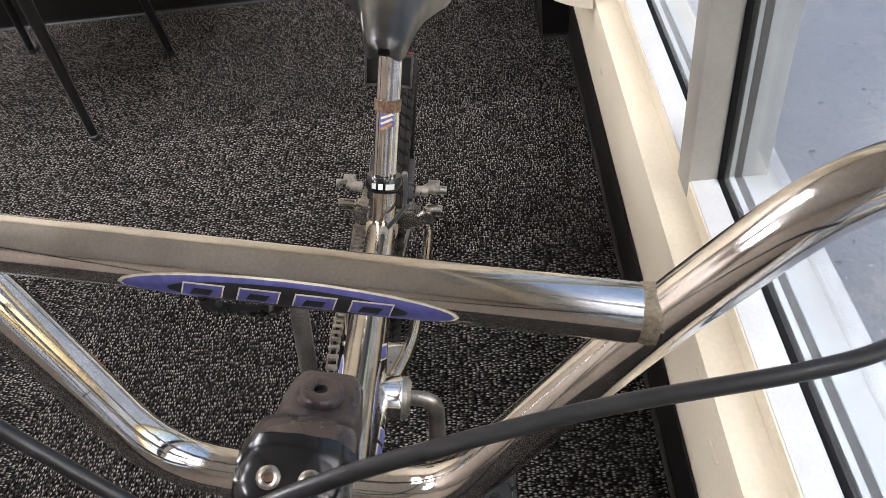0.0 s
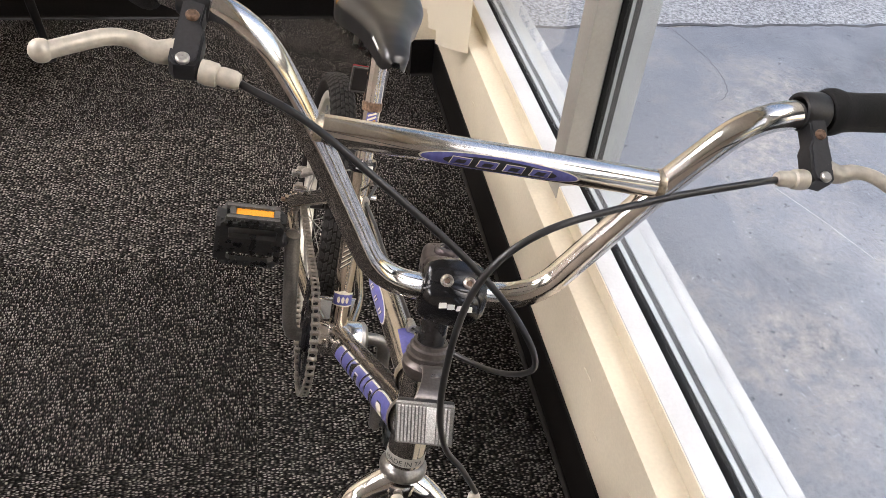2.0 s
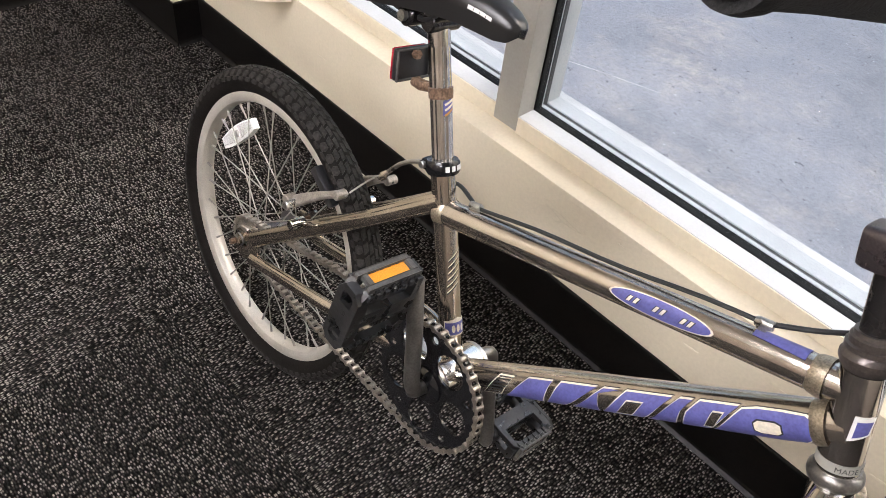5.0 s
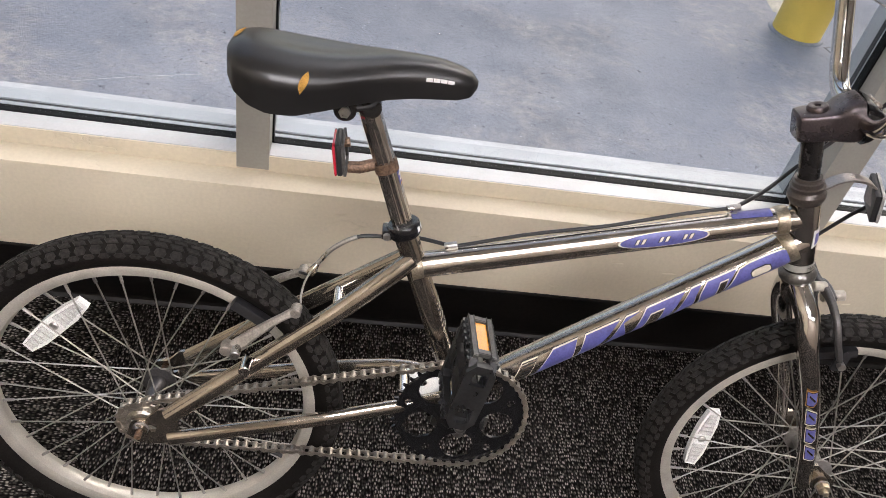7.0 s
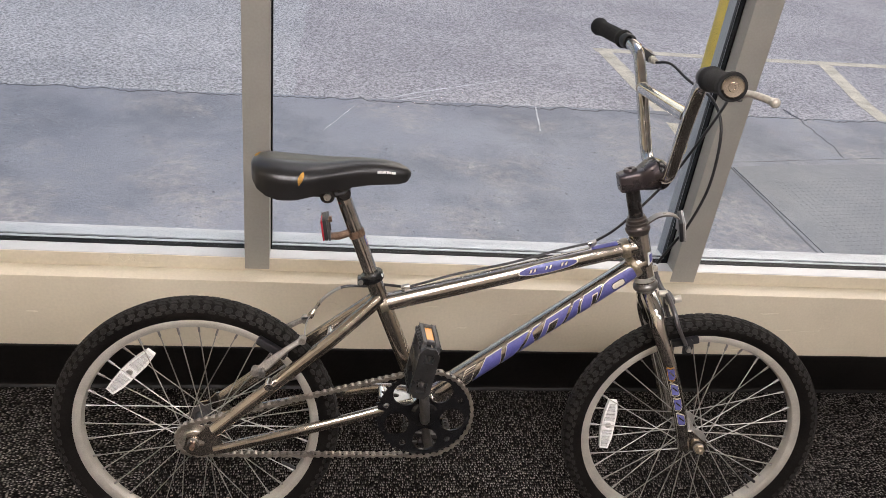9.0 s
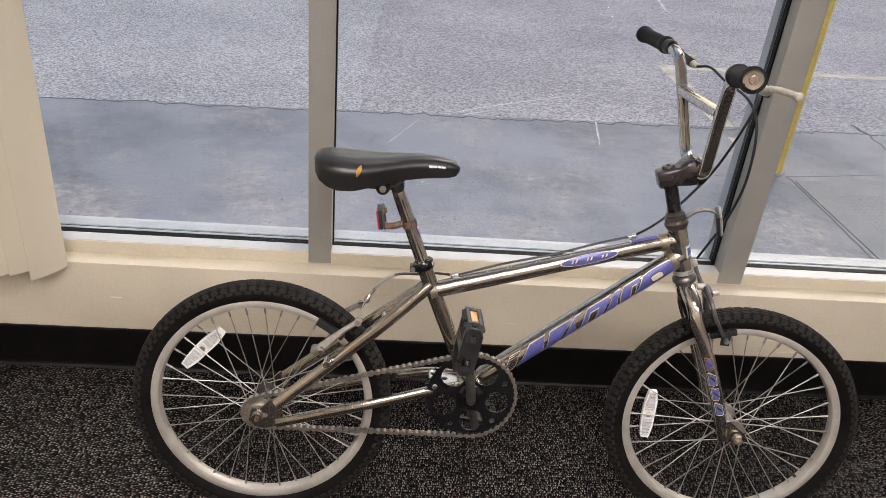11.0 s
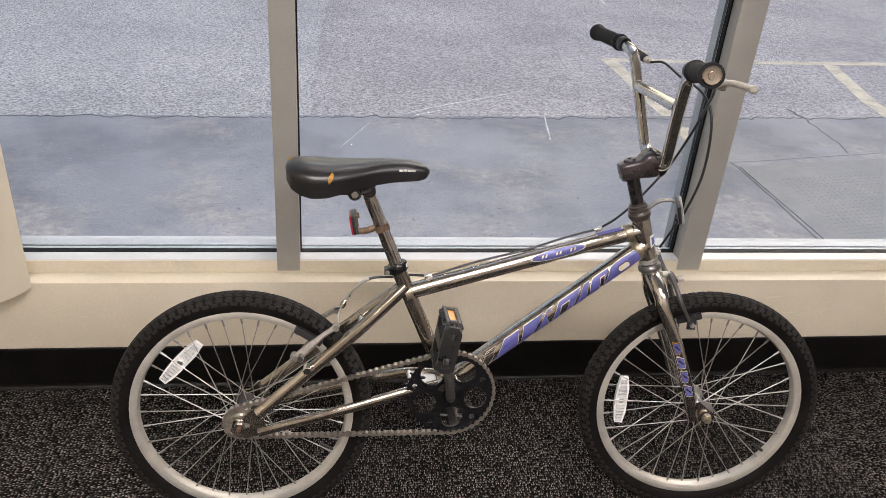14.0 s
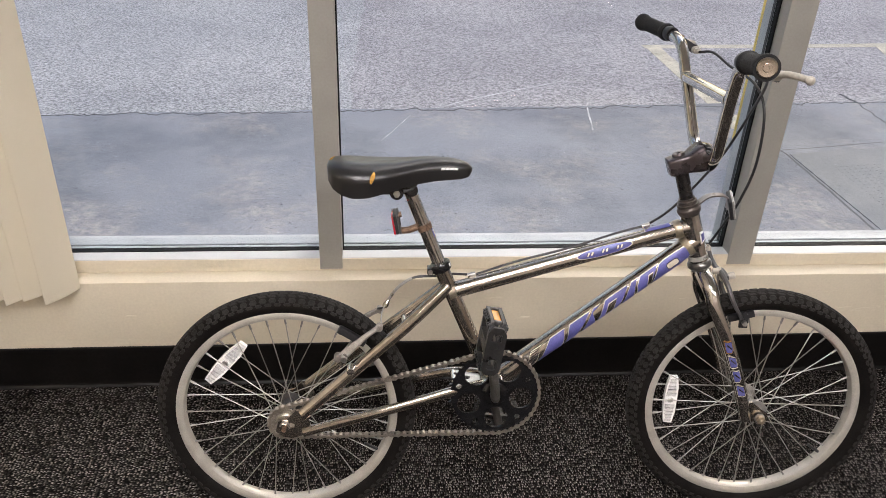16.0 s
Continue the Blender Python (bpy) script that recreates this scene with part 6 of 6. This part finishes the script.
def wheel(hub, turn, flange_v, refl_at, name):
    base = Matrix.Translation(hub)
    m = STEER_M @ base if turn else base
    bm = lathe(bmesh.new(), [(0.2205, -0.0118), (0.2208, -0.013), (0.2195, -0.0138), (0.2095, -0.0132), (0.2055, -0.0115), (0.2032, -0.006), (0.2022, 0.0), (0.2032, 0.006), (0.2055, 0.0115), (0.2095, 0.0132), (0.2195, 0.0138), (0.2208, 0.013), (0.2205, 0.0118), (0.212, 0.01), (0.212, -0.01)], ALONG_V, 96, closed=True)
    w = part(name, bm, RIM, bike, "white-grey alloy rim with wire spokes")
    w.matrix_basis = m
    prof = [(0.2185, 0.0125), (0.2235, 0.0165), (0.2305, 0.0205), (0.239, 0.0225), (0.2465, 0.0208), (0.2528, 0.0150), (0.2552, 0.0075), (0.2559, 0.0)]
    prof = prof + [(r, -v) for r, v in prof[-2::-1]]
    part("tyre", lathe(bmesh.new(), prof, ALONG_V, 96), RUBBER, w, "worn black knobbly tyre")
    verts, faces = [], []

    def knob(q, v0, v1, dq, r0, h, skew):
        i = len(verts)
        for top in (0, 1):
            for a, b in ((-1, v0), (1, v0), (1, v1), (-1, v1)):
                vm = b if not top else (v0 + v1) / 2 + (b - (v0 + v1) / 2) * 0.82
                rr = r0(vm) + (h if top else -0.002)
                qq = q + a * dq * (0.82 if top else 1.0) + skew * vm
                verts.append((rr * math.cos(qq), vm, rr * math.sin(qq)))
        faces.extend([(i, i + 1, i + 5, i + 4), (i + 1, i + 2, i + 6, i + 5), (i + 2, i + 3, i + 7, i + 6), (i + 3, i, i + 4, i + 7), (i + 4, i + 5, i + 6, i + 7)])

    def flank(r):
        return float(np.interp(r, [0.2235, 0.2305, 0.239, 0.2465, 0.2528], [0.0165, 0.0205, 0.0225, 0.0208, 0.0150]))

    def lug(q, sg, r0, r1, dq):
        """A six-sided block on the shoulder, standing out sideways."""
        i = len(verts)
        ring = [(-0.6, r0), (0.6, r0), (1.0, (r0 + r1) / 2), (0.6, r1), (-0.6, r1), (-1.0, (r0 + r1) / 2)]
        for lift, k in ((-0.001, 1.0), (0.0013, 0.84)):
            for a, r in ring:
                rr = (r0 + r1) / 2 + (r - (r0 + r1) / 2) * k
                verts.append((rr * math.cos(q + a * dq * k), sg * (flank(rr) + lift), rr * math.sin(q + a * dq * k)))
        faces.extend([(i + j, i + (j + 1) % 6, i + 6 + (j + 1) % 6, i + 6 + j) for j in range(6)])
        faces.append(tuple(i + 6 + j for j in range(6)))

    def crown(v):
        return float(np.interp(abs(v), [0, 0.0075, 0.0150, 0.0205, 0.0222], [0.2559, 0.2552, 0.2528, 0.2465, 0.239]))

    for k in range(KNOBS):
        q = 2 * math.pi * k / KNOBS
        st = 2 * math.pi / KNOBS
        knob(q, -0.0068, -0.0005, st * 0.43, crown, 0.0016, 2.0)
        knob(q + st / 2, 0.0005, 0.0068, st * 0.43, crown, 0.0016, -2.0)
        knob(q + st / 2, -0.0146, -0.0077, st * 0.42, crown, 0.0016, 3.0)
        knob(q, 0.0077, 0.0146, st * 0.42, crown, 0.0016, -3.0)
        for sg in (-1, 1):
            lug(q + (0 if sg < 0 else st / 2), sg, 0.2436, 0.2528, st * 0.43)
            lug(q + (st / 2 if sg < 0 else 0), sg, 0.2372, 0.2442, st * 0.43)
    me = bpy.data.meshes.new("tread")
    me.from_pydata(verts, [], faces)
    me.materials.append(TREAD)
    tread = new("tread", me)
    tread.parent = w
    tagged(tread, kind="stuff")
    # hub
    f = flange_v
    bm = lathe(bmesh.new(), [(0.006, -f - 0.014), (0.011, -f - 0.014), (0.012, -f - 0.003), (0.0235, -f - 0.002), (0.0235, -f + 0.0015), (0.0135, -f + 0.004), (0.0115, 0.0), (0.0135, f - 0.004), (0.0235, f - 0.0015), (0.0235, f + 0.002), (0.012, f + 0.003), (0.011, f + 0.014), (0.006, f + 0.014)], ALONG_V, 28, closed=True)
    part("hub", bm, DULL_STEEL if turn else GUNMETAL, w, "dull steel hub" if turn else "blackened steel hub shell")
    bm = bmesh.new()
    rod(bm, (0, -0.078, 0), (0, 0.078, 0), 0.0046, 10)
    part("axle", bm, WELD if turn else RUST, w)
    for s in (-1, 1):
        bm = lathe(bmesh.new(), [(0.0046, 0.0), (0.0105, 0.0), (0.0105, 0.0016), (0.0046, 0.0016)], along((0, s * 0.0605, 0), (0, s * 0.07, 0)), 20, closed=True)
        part("washer", bm, DULL_STEEL, w)
        bm = hexnut(bmesh.new(), (0, s * 0.062, 0), (0, s * 0.0705, 0), 0.0094)
        part("axle_nut", bm, WELD if turn else DARK_CHROME, w)
    # spokes
    kinds = []
    for sv, ang, off in ((-f, 62, 0), (-f, -62, 20), (f, 62, 10), (f, -62, 30)):
        bm = bmesh.new()
        hp = V3((0.0205 * math.cos(radians(ang)), sv, 0.0205 * math.sin(radians(ang))))
        rp = V3((0.2035, math.copysign(0.002, sv), 0))
        sweep(bm, [hp, hp + (rp - hp) * 0.5, hp + (rp - hp) * 0.925], 0.00105, 6)
        thin = len(bm.faces)
        sweep(bm, [hp + (rp - hp) * 0.925, rp], 0.0021, 6)
        for k, fc in enumerate(bm.faces):
            fc.material_index = 0 if k < thin else 1
        kinds.append((finish("spoke", bm, [SPOKE, DULL_STEEL]), off))
    for me, off in kinds:
        for k in range(9):
            o = new("spoke", me)
            o.parent = w
            o.matrix_basis = Matrix.Rotation(radians(off + 40 * k), 4, "Y")
    # spoke reflector, a tapering clear wedge with a fixing screw
    ru, rw = refl_at
    q = math.atan2(rw, ru)
    m2 = Matrix.Translation((ru, 0, rw)) @ Matrix.Rotation(-q, 4, "Y")
    o2 = [(-0.007, -0.055), (0.0095, -0.054), (0.0135, -0.03), (0.0150, -0.009), (0.0150, 0.009), (0.0135, 0.03), (0.0095, 0.054), (-0.007, 0.055), (-0.0115, 0.03), (-0.0115, 0.009), (-0.0115, -0.009), (-0.0115, -0.03)]
    bm = plate(bmesh.new(), o2, [], 0.010, m2 @ Matrix.Translation((0, 0.005, 0)) @ ALONG_V)
    bmesh.ops.bevel(bm, geom=[e for e in bm.edges if len(e.link_faces) == 2 and e.calc_face_angle(0) > 1.2], offset=0.002, segments=2, affect="EDGES")
    rf = part("spoke_reflector", bm, CLEAR_REF, w, "clear plastic spoke reflector")
    for k in (-1, 1):
        bm = bmesh.new()
        for side in (-1, 1):
            for c in range(5):
                z = k * (0.014 + c * 0.008)
                hw = 0.0095 - c * 0.001
                box(bm, 0.002 - hw, 0.002 + hw, side * 0.0054 - 0.001, side * 0.0054 + 0.001, z - 0.0033, z + 0.0033, 0.0009, m2)
        part("facet", bm, LENS, rf)
    bm = lathe(bmesh.new(), [(0.0001, -0.0075), (0.0045, -0.0075), (0.006, -0.006), (0.006, 0.006), (0.0045, 0.0075), (0.0001, 0.0075)], m2 @ Matrix.Translation((0.002, 0, 0)) @ ALONG_V, 14)
    part("fixing_screw", bm, ALLOY, rf)
    # valve stem
    bm2 = rod(bmesh.new(), (0.204, 0, 0), (0.172, 0, 0), 0.0032, 10)
    bm2.transform(Matrix.Rotation(radians(35 if turn else 28), 4, "Y"))
    part("valve", bm2, BLACK, w)
    return w


wheel(HUB_R, False, 0.03, (-0.117, 0.1075), "rear_wheel")
wheel(HUB_F, True, 0.033, (-0.1645, 0.002), "front_wheel")

# ---------------------------------------------------------------- vertical blind drawn to one side
blind = empty("vertical_blind", Matrix.Translation((-0.52, 0.445, 0.297)), label="cream fabric vertical blind bunched beside the window", category="blind")
bm = bmesh.new()
W_S = 0.0915
NW = 8
d2 = Vector((-0.055, -0.073, 0)).normalized()
n2 = Vector((-d2.y, d2.x, 0))
pts = [(d2 * (W_S * k / NW) + n2 * (0.005 * math.sin(math.pi * k / NW))) for k in range(NW + 1)]
rows = []
for z in (0.0, 0.004, 0.06, 1.0, 1.95):
    rows.append(([bm.verts.new(p + Vector((0, 0, z))) for p in pts], [bm.verts.new(p + n2 * 0.0009 + Vector((0, 0, z))) for p in pts]))
for (a, b), (c, d) in zip(rows, rows[1:]):
    for k in range(NW):
        bm.faces.new((a[k], a[k + 1], c[k + 1], c[k]))
        bm.faces.new((b[k], d[k], d[k + 1], b[k + 1]))
    bm.faces.new((a[0], c[0], d[0], b[0]))
    bm.faces.new((a[-1], b[-1], d[-1], c[-1]))
for k in range(NW):
    a, b = rows[0]
    bm.faces.new((a[k], b[k], b[k + 1], a[k + 1]))
slat_mesh = finish("blind_slat", bm, BLIND)
turns = random.Random(2)
for k in range(8):
    o = new("blind_slat", slat_mesh)
    o.parent = blind
    o.matrix_basis = Matrix.Translation((-0.043 * k, turns.uniform(-0.004, 0.004) if k else 0, turns.uniform(-0.003, 0.004) if k else 0)) @ Matrix.Rotation(radians(turns.uniform(-7, 5) if k else 0), 4, "Z")
part("head_rail", box(bmesh.new(), -0.40, 1.5, -0.06, 0.0, 1.955, 2.0, 0.004), ALUM_WHITE, blind)

# ---------------------------------------------------------------- bollard outside
boll = empty("bollard", Matrix.Translation((2.319, 2.795, -0.28)), label="yellow painted round steel bollard on the concrete", category="bollard")
part("post", lathe(bmesh.new(), [(0.0001, 0.0), (0.116, 0.0), (0.117, 0.004), (0.116, 1.1), (0.12, 1.15), (0.08, 1.19), (0.0001, 1.205)], None, 40), YELLOW, boll)
part("collar", lathe(bmesh.new(), [(0.116, 0.0), (0.134, 0.0), (0.131, 0.006), (0.117, 0.01)], None, 40, closed=True), CONCRETE, boll, "cement ring round its foot")

# ---------------------------------------------------------------- chair by the west wall
chair = empty("chair", Matrix.Translation((-0.93, -0.985, 0)), label="black chair with slim metal legs on the carpet", category="chair")
tips = [Vector(p) for p in ((0.26, 0.185, 0), (-0.14, 0.285, 0), (-0.245, -0.185, 0), (0.155, -0.285, 0))]
for t in tips:
    top = Vector((t.x * 0.86 + 0.012, t.y * 0.86 + 0.012, 0.43))
    leg = part("leg", sweep(bmesh.new(), [t + (top - t) * k / 4 for k in range(5)], [0.0105, 0.012, 0.0135, 0.015, 0.0165], 12), CHAIR_BLACK, chair)
    part("leg_glide", lathe(bmesh.new(), [(0.0001, 0.0), (0.012, 0.0), (0.0135, 0.004), (0.0135, 0.014), (0.0105, 0.016), (0.0001, 0.016)], Matrix.Translation(t), 14), BLACK, leg)
seat_turn = Matrix.Rotation(math.atan2(0.1, -0.4) + math.pi, 4, "Z")
part("seat", box(bmesh.new(), -0.22, 0.22, -0.22, 0.22, 0.425, 0.475, 0.018, seat_turn), VINYL, chair)
part("backrest", box(bmesh.new(), -0.235, -0.205, -0.2, 0.2, 0.6, 0.85, 0.012, seat_turn), VINYL, chair)
for y in (-0.15, 0.15):
    part("back_post", box(bmesh.new(), -0.23, -0.21, y - 0.01, y + 0.01, 0.46, 0.64, 0.004, seat_turn), CHAIR_BLACK, chair)

# ---------------------------------------------------------------- carpet tiles, laid quarter-turned
TILE = 0.53
bm = box(bmesh.new(), -TILE / 2 + 0.0006, TILE / 2 - 0.0006, -TILE / 2 + 0.0006, TILE / 2 - 0.0006, -0.006, 0.0, 0.0012)
tile_mesh = finish("carpet_tile", bm, CARPET)
for i in range(-5, 8):
    for j in range(-8, 2):
        x, y = 0.12 + i * TILE, -0.36 + j * TILE
        if x > X_EAST + TILE / 2 or x < X_WEST - TILE / 2 or y < Y_SOUTH - TILE / 2 or y - TILE / 2 > Y_WALL:
            continue
        o = new("carpet_tile", tile_mesh)
        o.parent = floor
        o.matrix_basis = Matrix.Translation((x, y, 0)) @ Matrix.Rotation(radians(90 * ((i * 3 + j * 5 + (i * j) % 3) % 4)), 4, "Z")

# ---------------------------------------------------------------- ceiling lights
def troffer(x, y):
    th = empty("ceiling_light", Matrix.Translation((x, y, Z_CEIL)), label="recessed fluorescent ceiling panel, lit", category="ceiling light", group="ceiling lights")
    bm = bmesh.new()
    for a, b, c, d in ((-0.62, -0.6, -0.31, 0.31), (0.6, 0.62, -0.31, 0.31), (-0.6, 0.6, -0.31, -0.29), (-0.6, 0.6, 0.29, 0.31)):
        box(bm, a, b, c, d, -0.012, 0.0, 0.002)
    part("frame", bm, CEIL, th)
    part("diffuser", box(bmesh.new(), -0.599, 0.599, -0.289, 0.289, -0.006, -0.001), DIFFUSER, th)


DIFFUSER = bpy.data.materials.new("lit_diffuser")
DIFFUSER.use_nodes = True
em = DIFFUSER.node_tree.nodes["Principled BSDF"]
em.inputs["Base Color"].default_value = (0.9, 0.9, 0.88, 1)
em.inputs["Emission Color"].default_value = (1.0, 0.95, 0.90, 1)
em.inputs["Emission Strength"].default_value = 20.0
for x, y in ((0.1, -1.5), (0.1, -2.7), (1.9, -2.7)):
    troffer(x, y)
